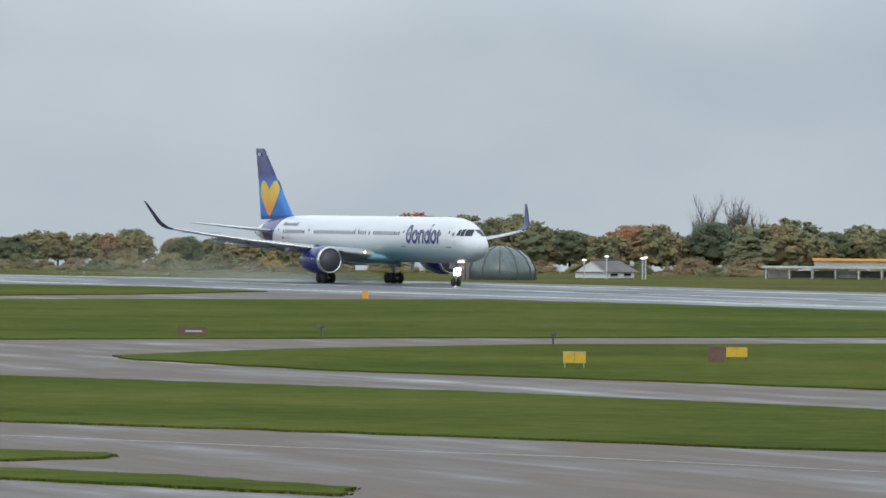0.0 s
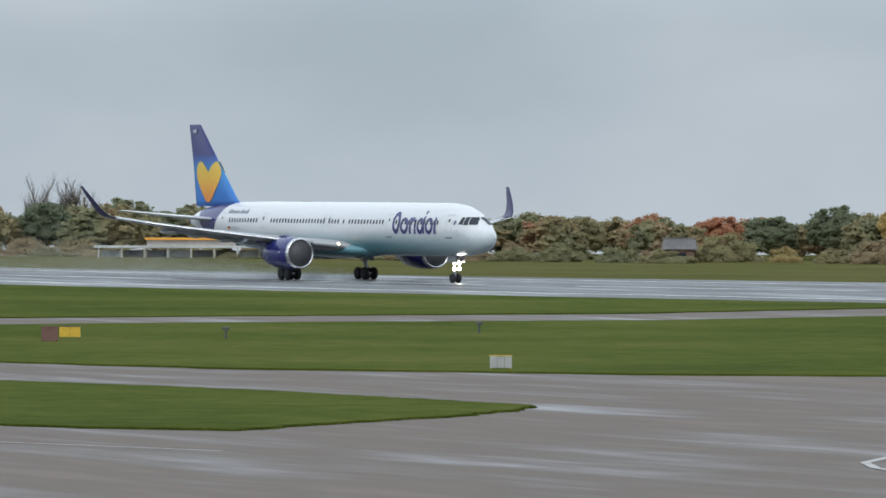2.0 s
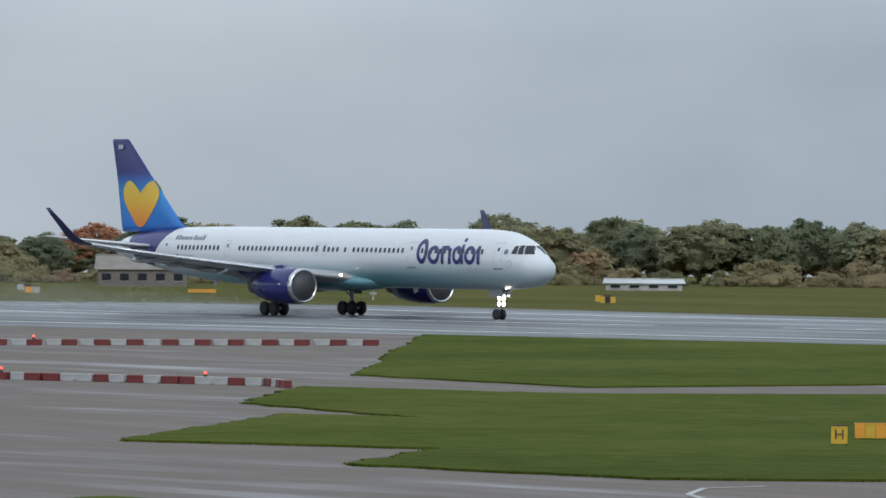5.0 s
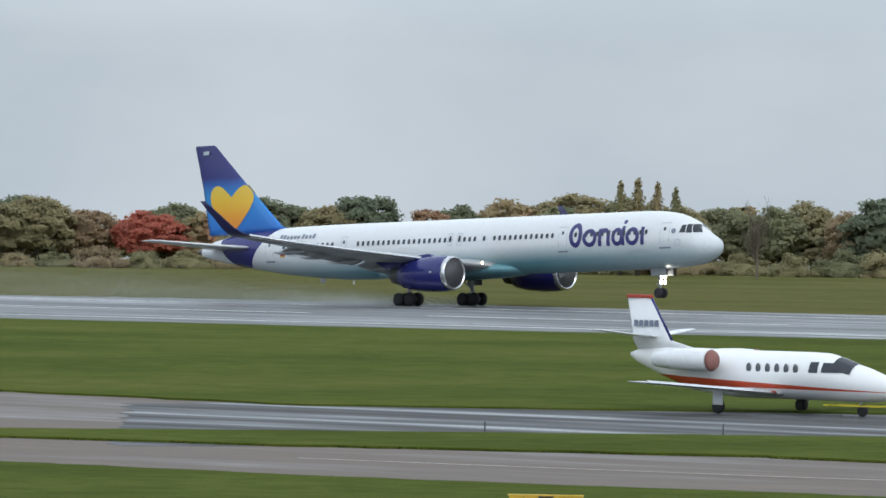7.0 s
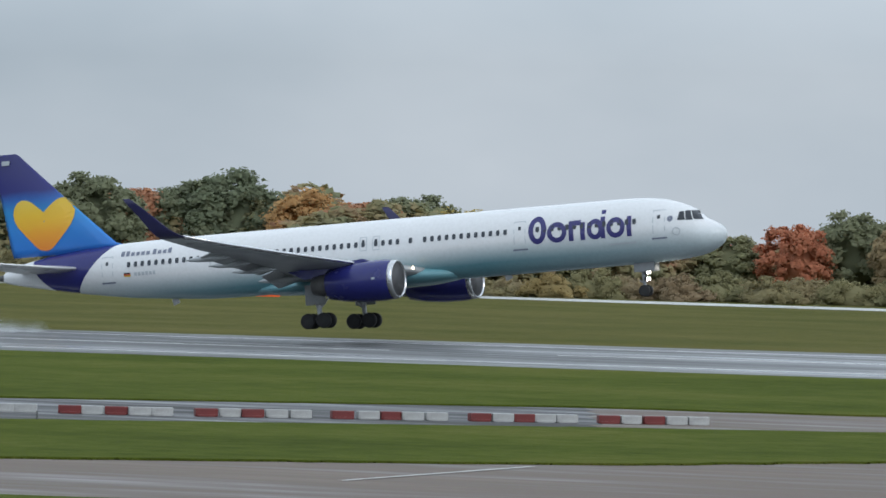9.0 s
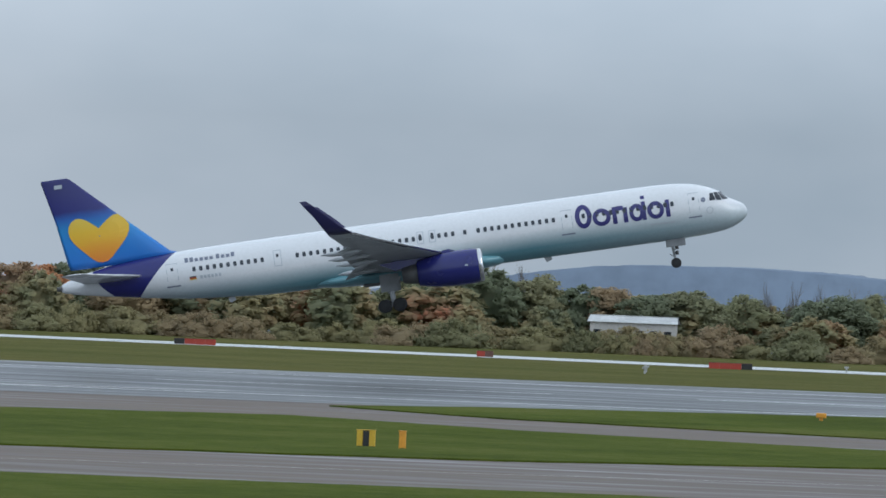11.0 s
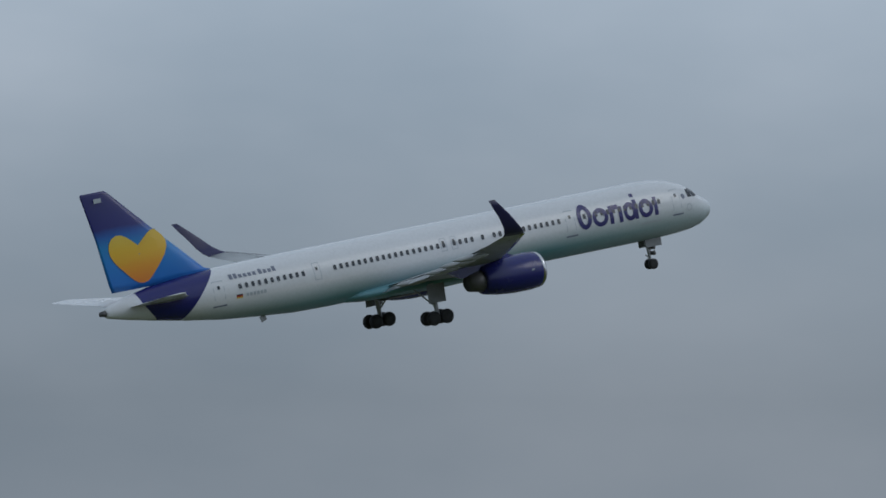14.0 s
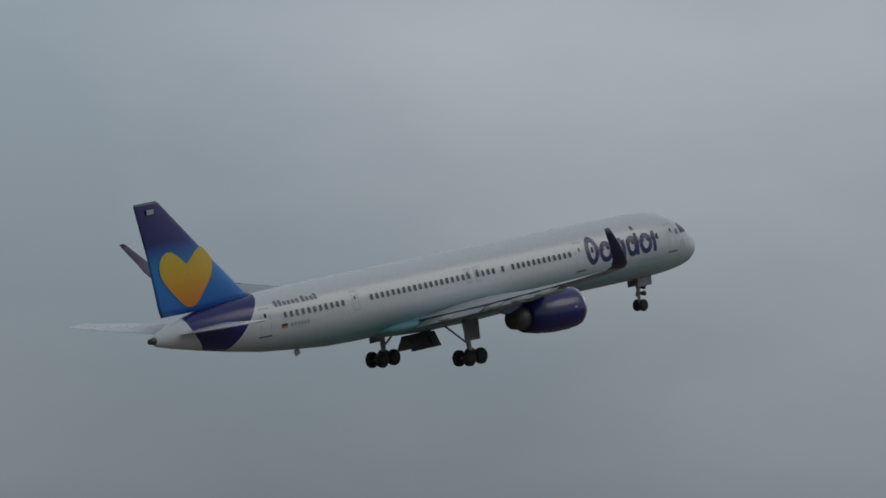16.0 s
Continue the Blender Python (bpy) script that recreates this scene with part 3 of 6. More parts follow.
def make_airliner():
    jet = tagged(new("airliner"), "long white twin-engined airliner with blue tail and winglets, wheels down", "airliner")
    # hull
    rings, N = [], 36
    xs = [0, 0.05, 0.12, 0.25, 0.4, 0.7, 1.0, 1.35, 1.7, 2.0, 2.3, 2.7, 3.1, 3.5, 4.0, 4.6, 5.2, 6, 7] + [7 + i * 2 for i in range(1, 15)] + [36.5, 38, 39.5, 41, 42.5, 44, 45.5, 47, 48.5, 50, 51.2, 52.2, 52.9, 53.5, 53.7]
    for d in xs:
        c, hh, hw = hull_at(NOSE_X - d)
        rings.append([(NOSE_X - d, hw * math.sin(2 * math.pi * i / N), c + hh * math.cos(2 * math.pi * i / N)) for i in range(N)])
    part("fuselage", loft(rings), M_SKIN, jet, "", True)
    # belly fairing
    fr = []
    for x, w, low, top in ((9.5, 0.5, 2.35, 3.0), (8.6, 1.5, 2.12, 3.1), (7, 2.02, 1.95, 3.3), (3, 2.15, 1.86, 3.4), (-1, 2.12, 1.88, 3.3), (-4, 1.75, 2.05, 3.1), (-6, 0.8, 2.3, 2.9)):
        c, hh = (low + top) / 2, (top - low) / 2
        fr.append([(x, w * math.sin(2 * math.pi * i / 24), c + hh * math.cos(2 * math.pi * i / 24)) for i in range(24)])
    part("belly_fairing", loft(fr), M_SKIN, jet, "", True)
    part("tail_nozzle", lathe([(-25.75, 0.10), (-25.75, 0.17), (-25.3, 0.24), (-25.25, 0.05)], 14, "X", (0, 0, 4.85)), M_DARKGREY, jet, "dark exhaust nozzle", True)
    # fin
    side = Vector((0, 1, 0))
    fin = part("fin", loft([foil((-14.9, 0, 6.15), 9.6, 0.05, 8, side), foil((-16.6, 0, 6.7), 8.05, 0.10, 8, side), foil((-20.1, 0, 9.9), 5.05, 0.10, 8, side), foil((-23.6, 0, 13.2), 2.3, 0.09, 8, side), foil((-23.85, 0, 13.35), 2.0, 0.05, 8, side)]), M_FIN, jet, "blue airbrushed tail fin", True)
    half = [(0.0, 0.62), (0.42, 0.98), (0.86, 1.32), (1.28, 1.53), (1.68, 1.55), (2.04, 1.38), (2.30, 1.05), (2.40, 0.62), (2.33, 0.16), (2.08, -0.32), (1.66, -0.80), (1.20, -1.28), (0.78, -1.70), (0.42, -1.97), (0.0, -2.06)]
    hp = half + [(-u, v) for u, v in half[-2::-1]]
    lobe = [(0.0, 0.62), (-0.42, 0.98), (-0.86, 1.32), (-1.28, 1.53), (-1.68, 1.55), (-2.04, 1.38), (-2.30, 1.05), (-2.40, 0.62), (-2.33, 0.16), (-2.08, -0.32), (-1.66, -0.62), (-1.16, -0.62), (-0.70, -0.32), (-0.32, 0.08), (-0.08, 0.40), (0.0, 0.62)]
    for s in (-1, 1):
        for outline, cu, cv, out_, mt, nm, lab in ((hp, 0.0, 0.0, 0.03, M_HEART, "heart_emblem", "orange and yellow airbrushed heart"), (lobe, -1.2, 0.5, 0.042, M_LOBE, "heart_fold", "paler yellow fold of the heart")):
            bm = bmesh.new()
            loops = []
            for k in (1.0, 0.66, 0.33, 0.02):
                row = []
                for u, v in outline:
                    x, z = -21.88 + cu + (u - cu) * k, 8.54 + cv + (v - cv) * k
                    le = -16.6 - (z - 6.7) * 1.075
                    ch = 8.05 - (z - 6.7) * 0.885
                    q = min(max((le - x) / ch, 0.02), 0.98)
                    t = 5 * 0.10 * (0.2969 * math.sqrt(q) - 0.126 * q - 0.3516 * q * q + 0.2843 * q ** 3 - 0.1015 * q ** 4)
                    row.append(bm.verts.new((min(x, le - 0.03), s * (t * ch * (1.0 if s > 0 else 0.72) + out_), z)))
                loops.append(row)
            for a, b in zip(loops, loops[1:]):
                for i in range(len(a) - 1):
                    bm.faces.new((a[i], a[i + 1], b[i + 1], b[i]))
            part(nm, bm, mt, fin, lab)
        part("fin_code", box(0.62, 0.02, 0.30, (-24.6, s * 0.16, 12.75), 0), M_OUTLINE, fin, "pale code bar")
    # tailplane
    for s in (-1, 1):
        part("tailplane", loft([foil((-18.6, s * 0.6, 4.98), 5.0, 0.09), foil((-20.8, s * 3.8, 5.32), 3.4, 0.09), foil((-23.2, s * 7.5, 5.74), 1.75, 0.08), foil((-23.5, s * 7.62, 5.76), 1.3, 0.04)]), M_WHITE, jet, "pale grey tailplane", True)
    # wings, with their root as origin
    wings, gears = {}, {}
    ROOT = (0.0, 1.7, 2.95)
    for s in (-1, 1):
        def lf(x, y, z):
            return (x, s * (y - ROOT[1]), z - ROOT[2])
        secs = [(1.2, 7.6, 10.2, 2.80, 0.12), (1.9, 7.0, 9.4, 2.90, 0.12), (4.4, 5.6, 7.5, 3.18, 0.12), (7.2, 4.1, 5.7, 3.52, 0.115), (12, 1.6, 4.1, 4.15, 0.11), (16, -0.5, 2.75, 4.72, 0.105), (19.0, -2.05, 1.85, 5.22, 0.10)]
        wing = part("wing", loft([foil(lf(le, y, z), ch, th, 9) for y, le, ch, z, th in secs]), M_WINGGREY, jet, "swept pale grey wing", True, Matrix.Translation((0, s * ROOT[1], ROOT[2])))
        wings[s] = wing
        # blended winglet
        wl_ = []
        for y, le, ch, z, lean in ((18.95, -2.03, 1.86, 5.21, 0.05), (19.45, -2.4, 1.62, 5.42, 0.45), (19.85, -2.95, 1.34, 5.85, 0.9), (20.2, -3.75, 1.02, 6.65, 1.25), (20.5, -4.65, 0.74, 7.45, 1.3), (20.66, -5.2, 0.5, 7.92, 1.3)):
            wl_.append(foil(lf(le, y, z), ch, 0.09, 7, Vector((0, -s * math.sin(lean), math.cos(lean)))))
        part("winglet", loft(wl_), M_WINGLET, wing, "dark navy blended winglet", True)
        part("leading_edge", loft([[Vector(lf(le + 0.05, y, z)) + Vector((dx, 0, dz)) for dx, dz in ((0, -0.05), (0.06, 0.0), (0, 0.07), (-0.25, 0.16), (-0.3, -0.1))] for y, le, ch, z, th in secs[2:]]), M_METAL, wing, "bare metal leading edge", True)
        # lowered flaps with their track fairings
        for (y0, y1, n) in ((2.3, 6.9, 1), (7.3, 14.2, 2)):
            a, b = interp([(q[0], q[1] - q[2], q[3]) for q in secs], y0), interp([(q[0], q[1] - q[2], q[3]) for q in secs], y1)
            def fl(x, y, z, c):
                pts = foil(lf(x + 0.35, y, z - 0.06), c, 0.10, 6)
                o = pts[0]
                return [o + Matrix.Rotation(radians(-16), 3, "Y") @ (p - o) for p in pts]
            part("flap", loft([fl(a[0], y0, a[1], 1.5 if n == 1 else 1.25), fl(b[0], y1, b[1], 1.3 if n == 1 else 0.95)]), M_WINGGREY, wing, "lowered grey flap", True)
        part("aileron_gap", box(0.04, 3.8, 0.03, lf(-1.75, 16.2, 4.86), 0, Matrix.Rotation(radians(s * 27), 4, "Z")), M_DARKGREY, wing)
        for y in (4.6, 8.6, 11.2, 13.6):
            le, ch, z, th = interp([q for q in secs], y)
            rr = [(0.9, 0.02), (0.5, 0.15), (-0.6, 0.24), (-1.6, 0.18), (-2.3, 0.03)]
            part("flap_fairing", lathe(rr, 10, "X", lf(le - ch + 0.35, y, z - 0.30)), M_WINGGREY, wing, "", True)
        part("landing_lamp", lathe([(0.03, 0.02), (0.02, 0.12), (0.0, 0.12)], 14, "X", lf(6.66, 2.5, 3.12)), M_LAMPW, wing, "lit landing lamp")
        # engine
        eng = part("engine", lathe([(2.3, 0.92), (2.4, 1.02), (3.6, 1.24), (5.0, 1.36), (6.4, 1.37), (7.1, 1.30), (7.2, 1.27), (7.1, 1.20)], 36, "X", (0, s * 6.5, 2.32)), M_NAVY, jet, "navy blue engine nacelle", True)
        part("inlet_lip", lathe([(7.05, 1.315), (7.28, 1.28), (7.40, 1.20), (7.38, 1.15), (7.28, 1.12)], 36, "X", (0, s * 6.5, 2.32)), M_METAL, eng, "bright bare metal inlet lip", True)
        part("duct", lathe([(7.3, 1.13), (7.0, 1.08), (6.2, 1.06), (6.1, 0.2)], 30, "X", (0, s * 6.5, 2.32)), M_DUCT, eng, "grey inlet duct", True)
        fan = lathe([(6.28, 1.05), (6.30, 0.3), (6.30, 0.02)], 30, "X", (0, s * 6.5, 2.32))
        part("fan", fan, M_BLACK, eng, "dark fan disc")
        part("spinner", lathe([(6.3, 0.34), (6.6, 0.22), (6.85, 0.02)], 16, "X", (0, s * 6.5, 2.32)), M_STRUT, eng, "", True)
        for i in range(20):
            part("fan_blade", box(0.05, 0.13, 0.70, (0, 0, 0.68), 0, Matrix.Rotation(radians(35), 4, "Z")), M_BLADE, eng, "", False, Matrix.Translation((6.36, s * 6.5, 2.32)) @ Matrix.Rotation(2 * math.pi * i / 20, 4, "X"))
        part("exhaust", lathe([(1.1, 0.50), (1.2, 0.62), (2.6, 0.86), (2.8, 0.4)], 24, "X", (0, s * 6.5, 2.30)), M_DARKGREY, eng, "burnt metal exhaust cone", True)
        part("pylon", loft([[(x, s * 6.5 + y * w, z) for x, y, z in ((6.0, -1, 3.45), (6.0, 1, 3.45), (0.6, 1, 2.75), (0.6, -1, 2.75))] if k == 0 else [(x, s * 6.5 + y * w, z) for x, y, z in ((4.9, -1, 3.85), (4.9, 1, 3.85), (-0.6, 1, 3.35), (-0.6, -1, 3.35))] for k, w in ((0, 0.22), (1, 0.18))]), M_NAVY, eng)
        part("nacelle_mark", box(0.24, 0.02, 0.12, (6.1, s * (6.5 + 1.36), 2.45)), M_OUTLINE, eng)
        # main gear
        gear = part("main_gear", tube((0.15, s * 3.66, 0.62), (0.0, s * 3.55, 3.0), 0.16, 0.19, 14), M_STRUT, jet, "grey main landing gear")
        gears[s] = gear
        part("drag_brace", tube((0.1, s * 3.6, 1.3), (0.9, s * 2.6, 2.7), 0.07, 0.07), M_STRUT, gear)
        part("side_brace", tube((-0.1, s * 3.6, 1.5), (-0.7, s * 2.4, 2.7), 0.06, 0.06), M_STRUT, gear)
        part("gear_door", box(1.5, 0.06, 1.35, (0.05, s * 4.02, 2.3), 0.02), M_GEARDOOR, gear, "grey gear door")
        part("bogie_beam", box(1.45, 0.2, 0.22, (0.06, s * 3.68, 0.55), 0.05), M_STRUT, gear)
        for dx in (-0.55, 0.6):
            part("axle", tube((dx, s * 3.68 - 0.55, 0.55), (dx, s * 3.68 + 0.55, 0.55), 0.07, 0.07), M_STRUT, gear)
            for dy in (-0.43, 0.43):
                wheel(0.53, 0.38, gear, m=Matrix.Translation((dx, s * 3.68 + dy, 0.55)))
    # belly doors of the wheel bay, hinged along the keel
    bays = {}
    for s in (-1, 1):
        bays[s] = part("bay_door", box(2.9, 1.1, 0.07, (0.0, s * 0.57, 0.0), 0.03), M_DARKGREY, jet, "dark wheel-bay door under the belly", False, pose(-0.55, s * 0.12, 1.80, s * 11))
        part("hinge_arm", box(0.16, 0.9, 0.10, (0.7, s * 0.5, 0.08), 0.02), M_DARKGREY, bays[s])
    # nose gear
    ng = part("nose_gear", tube((22.32, 0, 0.5), (22.15, 0, 2.6), 0.10, 0.13, 12), M_STRUT, jet, "nose landing gear with lit lamps")
    part("drag_brace", tube((22.25, 0, 1.35), (23.4, 0, 2.4), 0.06, 0.06), M_STRUT, ng)
    part("torque_link", tube((22.28, 0, 0.9), (21.95, 0, 1.15), 0.05, 0.05), M_STRUT, ng)
    for s in (-1, 1):
        wheel(0.40, 0.26, ng, m=Matrix.Translation((22.34, s * 0.26, 0.42)))
        part("gear_door", box(1.5, 0.05, 0.62, (22.5, s * 0.42, 2.0), 0.02), M_GEARDOOR, ng, "grey gear door")
        for nm, at_, r_ in (("taxi_lamp", (22.56, s * 0.21, 1.64), 0.19), ("landing_lamp", (22.52, s * 0.22, 1.20), 0.18)):
            lamp = part(nm, lathe([(-0.16, 0.05), (-0.10, r_ * 0.8), (0.10, r_), (0.10, r_ * 0.92), (0.0, r_ * 0.9)], 14, "X", at_), M_DARKGREY, ng, "dark lamp housing", True)
            part("lens", lathe([(0.02, r_ * 0.9), (0.04, 0.01)], 14, "X", at_), M_LAMP, lamp, "brightly lit lens")
    # aerials
    part("aerial", box(0.5, 0.04, 0.45, (12.5, 0, 2.12), 0, Matrix.Rotation(radians(-20), 4, "Y")), M_STRUT, jet)
    part("aerial", box(0.5, 0.04, 0.42, (-12.3, 0, 2.3), 0, Matrix.Rotation(radians(-20), 4, "Y")), M_STRUT, jet)
    part("tail_skid", box(0.7, 0.12, 0.3, (-17.0, 0, 3.2), 0.04), M_STRUT, jet)
    part("aerial", box(0.6, 0.04, 0.4, (14, 0, 6.45)), M_WHITE, jet)
    part("aerial", box(0.6, 0.04, 0.35, (4, 0, 6.45)), M_WHITE, jet)
    # cabin windows
    for s in (-1, 1):
        wm = None
        runs = [(-14.9, -9.28), (-6.8, 2.87), (3.77, 5.4), (6.33, 6.4), (7.38, 13.3), (15.6, 22.6)]
        for a, b in runs:
            x = a
            while x <= b + 0.01:
                if wm is None:
                    bm = bmesh.new()
                    vs = [bm.verts.new((0.135 * (1 if abs(math.cos(q)) < 1e-9 else math.copysign(abs(math.cos(q)) ** 0.6, math.cos(q))), 0, 0.20 * (0 if abs(math.sin(q)) < 1e-9 else math.copysign(abs(math.sin(q)) ** 0.6, math.sin(q))))) for q in [2 * math.pi * i / 12 for i in range(12)]]
                    bm.faces.new(vs)
                    wm = mesh_of("window", bm, M_CABWIN, False)
                part("window", wm, None, jet, "", False, pose(x, skin_y(x, 5.0, s, 0.022), 5.0, s * 15))
                x += 0.535
        # doors
        for x, w, z0, z1 in ((24.25, 0.85, 3.75, 5.65), (14.3, 0.85, 3.75, 5.65), (-16.62, 0.9, 3.85, 5.65), (-8.35, 0.6, 4.35, 5.6), (2.83, 0.52, 4.55, 5.5), (3.77, 0.52, 4.55, 5.5)):
            bm = bmesh.new()
            for loops in (patch_rect(x - w / 2, x - w / 2 + 0.05, z0, z1), patch_rect(x + w / 2 - 0.05, x + w / 2, z0, z1), patch_rect(x - w / 2, x + w / 2, z1 - 0.05, z1), patch_rect(x - w / 2, x + w / 2, z0, z0 + 0.05)):
                g = [[bm.verts.new((px, skin_y(px, pz, s, 0.014), pz)) for px, pz in row] for row in loops]
                for ra, rb in zip(g, g[1:]):
                    for i in range(len(ra) - 1):
                        bm.faces.new((ra[i], ra[i + 1], rb[i + 1], rb[i]))
            d = part("door", bm, M_OUTLINE, jet, "white door with a grey outline")
            if w > 0.7:
                part("door_sill", skin_patch(patch_rect(x - w / 2 - 0.1, x + w / 2 + 0.1, z0 - 0.05, z0 + 0.06), s, 0.016), M_GREYTXT, d, "dark sill")
            part("door_window", skin_patch(patch_rect(x - 0.1, x + 0.1, 5.05, 5.3), s, 0.016), M_CABWIN, d)
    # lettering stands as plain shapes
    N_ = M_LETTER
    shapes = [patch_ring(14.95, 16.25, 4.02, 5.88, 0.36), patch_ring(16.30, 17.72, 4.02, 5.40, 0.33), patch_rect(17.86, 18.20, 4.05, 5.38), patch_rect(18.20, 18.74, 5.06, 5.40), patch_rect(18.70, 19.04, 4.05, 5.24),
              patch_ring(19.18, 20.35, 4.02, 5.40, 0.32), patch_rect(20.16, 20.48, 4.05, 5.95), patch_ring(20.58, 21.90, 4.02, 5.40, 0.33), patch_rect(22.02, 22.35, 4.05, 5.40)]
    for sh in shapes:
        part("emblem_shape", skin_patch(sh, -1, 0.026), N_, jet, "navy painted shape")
    part("caption_bar", skin_patch(patch_rect(20.7, 22.6, 3.55, 3.68), -1, 0.02), M_OUTLINE, jet, "pale caption bar")
    for i in range(10):
        x = -15.55 + i * 0.39 + (0.12 if i > 5 else 0.0)
        part("name_bar", skin_patch(patch_rect(x, x + 0.27, 5.58, 5.93 if i in (0, 1, 6, 9) else 5.83), -1, 0.02), M_GREYTXT, jet, "grey lettering bar")
    for i in range(6):
        x = -14.5 + i * 0.29
        part("code_bar", skin_patch(patch_rect(x, x + 0.20, 4.20, 4.44), -1, 0.02), M_OUTLINE, jet, "pale grey code bar")
    for i, mt in enumerate((M_BLACK, M_SIGNRED, M_YELLOW)):
        part("flag_stripe", skin_patch(patch_rect(-15.32, -14.8, 4.36 - i * 0.09, 4.45 - i * 0.09), -1, 0.02), mt, jet)
    part("round_badge", skin_patch(patch_ring(24.82, 25.2, 4.8, 5.2, 0.17), -1, 0.02), M_GREYTXT, jet, "round grey badge")
    part("round_badge", skin_patch(patch_ring(25.15, 25.7, 3.85, 4.4, 0.06), -1, 0.02), M_OUTLINE, jet, "round grey badge")
    # flight-deck glazing, three panes a side
    for s in (-1, 1):
        for (b0, b1, t0, t1, z0, z1) in ((1.36, 1.80, 1.86, 2.14, 4.84, 5.47), (1.87, 2.30, 2.18, 2.46, 4.83, 5.48), (2.37, 2.86, 2.51, 2.78, 4.86, 5.44)):
            loops = []
            for jv in range(6):
                v = jv / 5
                loops.append([(NOSE_X - ((b0 + (b1 - b0) * iu / 5) * (1 - v) + (t0 + (t1 - t0) * iu / 5) * v), z0 + (z1 - z0) * v) for iu in range(6)])
            part("cockpit_window", skin_patch(loops, s, 0.022), M_GLASS, jet, "dark flight-deck window", True)
    return jet, wings, gears, bays


airliner, airliner_wings, airliner_gears, airliner_bays = make_airliner()


# ---- trees and scrub along the far side of the field ----
CENTRE = Vector((60, -60, 0))
TREE_TOPS = [2.9, 3.1, 4.0, 4.2, 3.3, 5.8, 5.3, 5.3, 5.0, 5.2, 4.5, 3.9, 3.2, 3.9, 4.6, 4.7, 4.6, 4.5, 4.7, 5.5, 5.9, 5.5, 6.3, 7.1, 6.2, 6.5, 7.1, 7.2, 6.9, 6.9, 7.4, 7.9, 8.3, 7.7, 8.5, 8.0, 7.6, 8.1, 7.8, 7.7, 7.7, 7.7, 7.6, 8.5, 9.9, 11.2,
             12.3, 12.5, 11.2, 9.2, 8.1, 8.8, 10.2, 10.4, 10.5, 10.4, 10.0, 9.5, 8.8, 8.4, 8.1, 8.0, 7.5, 7.4, 7.6, 8.4, 8.4, 8.4, 8.9, 8.5, 7.3, 7.1, 7.5, 7.8, 7.0, 8.3, 8.3, 7.8, 7.3, 7.4, 6.7, 6.3, 6.3, 5.8, 5.5, 5.2, 5.0, 4.6, 4.6, 4.2, 3.8, 3.6]


def top_at(az):
    u = min(max(az + 72, 0), len(TREE_TOPS) - 1.001)
    i = int(u)
    return (TREE_TOPS[i] * (1 - u + i) + TREE_TOPS[i + 1] * (u - i)) * 1.07 + (0.6 if az < -50 else 0.1) + 0.8 * math.exp(-((az + 58.5) / 4) ** 2) + 1.0 * math.exp(-((az - 6.8) / 2) ** 2)


def reach(az):
    return 800 + 100 * min(max((-57 - az) / 9, 0), 1)


def leaf_cloud(rng, blobs, n, size, mid=None):
    """Leaf clumps as small bent cards over full, leafy boughs; the whole crown rounds off round mid."""
    verts, faces, norms = [], [], []
    up = Vector((0, 0, 1))

    def turned(p, d):
        big = (p - mid).normalized() if mid is not None else d
        return (d * 0.38 + big * 0.42 + up * 0.42).normalized()
    for c, r in blobs:
        k = len(verts)
        for v in range(5):
            for u in range(8):
                a, e = 2 * math.pi * (u + 0.5 * (v % 2)) / 8, math.pi * (v - 2) / 4.6
                d = Vector((math.cos(a) * math.cos(e), math.sin(a) * math.cos(e), math.sin(e)))
                p = c + Vector((d.x * r.x, d.y * r.y, d.z * r.z)) * rng.uniform(0.50, 0.74)
                verts.append(p)
                norms.append(turned(p, d))
        for v in range(4):
            for u in range(8):
                faces.append((k + v * 8 + u, k + v * 8 + (u + 1) % 8, k + v * 8 + 8 + (u + 1) % 8, k + v * 8 + 8 + u))
        faces.append(tuple(k + 32 + u for u in range(8)))
    boughs = blobs[1:]
    for _ in range(n):
        c, r = rng.choice(boughs)
        d = Vector((rng.gauss(0, 1), rng.gauss(0, 1), rng.gauss(0.2, 1))).normalized()
        p = c + Vector((d.x * r.x, d.y * r.y, d.z * r.z)) * (0.62 + 0.72 * rng.random() ** 1.2)
        out = (turned(p, d) + Vector((rng.gauss(0, 0.12), rng.gauss(0, 0.12), rng.gauss(0, 0.12)))).normalized()
        face_to = (out + Vector((rng.gauss(0, 0.6), rng.gauss(0, 0.6), rng.gauss(0, 0.6)))).normalized()
        a = face_to.cross(Vector((rng.gauss(0, 1), rng.gauss(0, 1), rng.gauss(0, 1)))).normalized()
        b = face_to.cross(a)
        s = size * rng.uniform(0.5, 1.3)
        k = len(verts)
        n_ = face_to * s * -0.3
        verts += [p - a * s, p - b * s * 0.7 + n_, p + a * s, p + b * s * 0.7 + n_]
        norms += [out] * 4
        faces.append((k, k + 1, k + 2, k + 3))
    return verts, faces, norms


def leaf_mesh(name, verts, faces, norms, material):
    me = bpy.data.meshes.new(name)
    me.from_pydata([tuple(p) for p in verts], [], faces)
    for q in me.polygons:
        q.use_smooth = True
    me.normals_split_custom_set_from_vertices([tuple(q) for q in norms])
    me.materials.append(material)
    return me


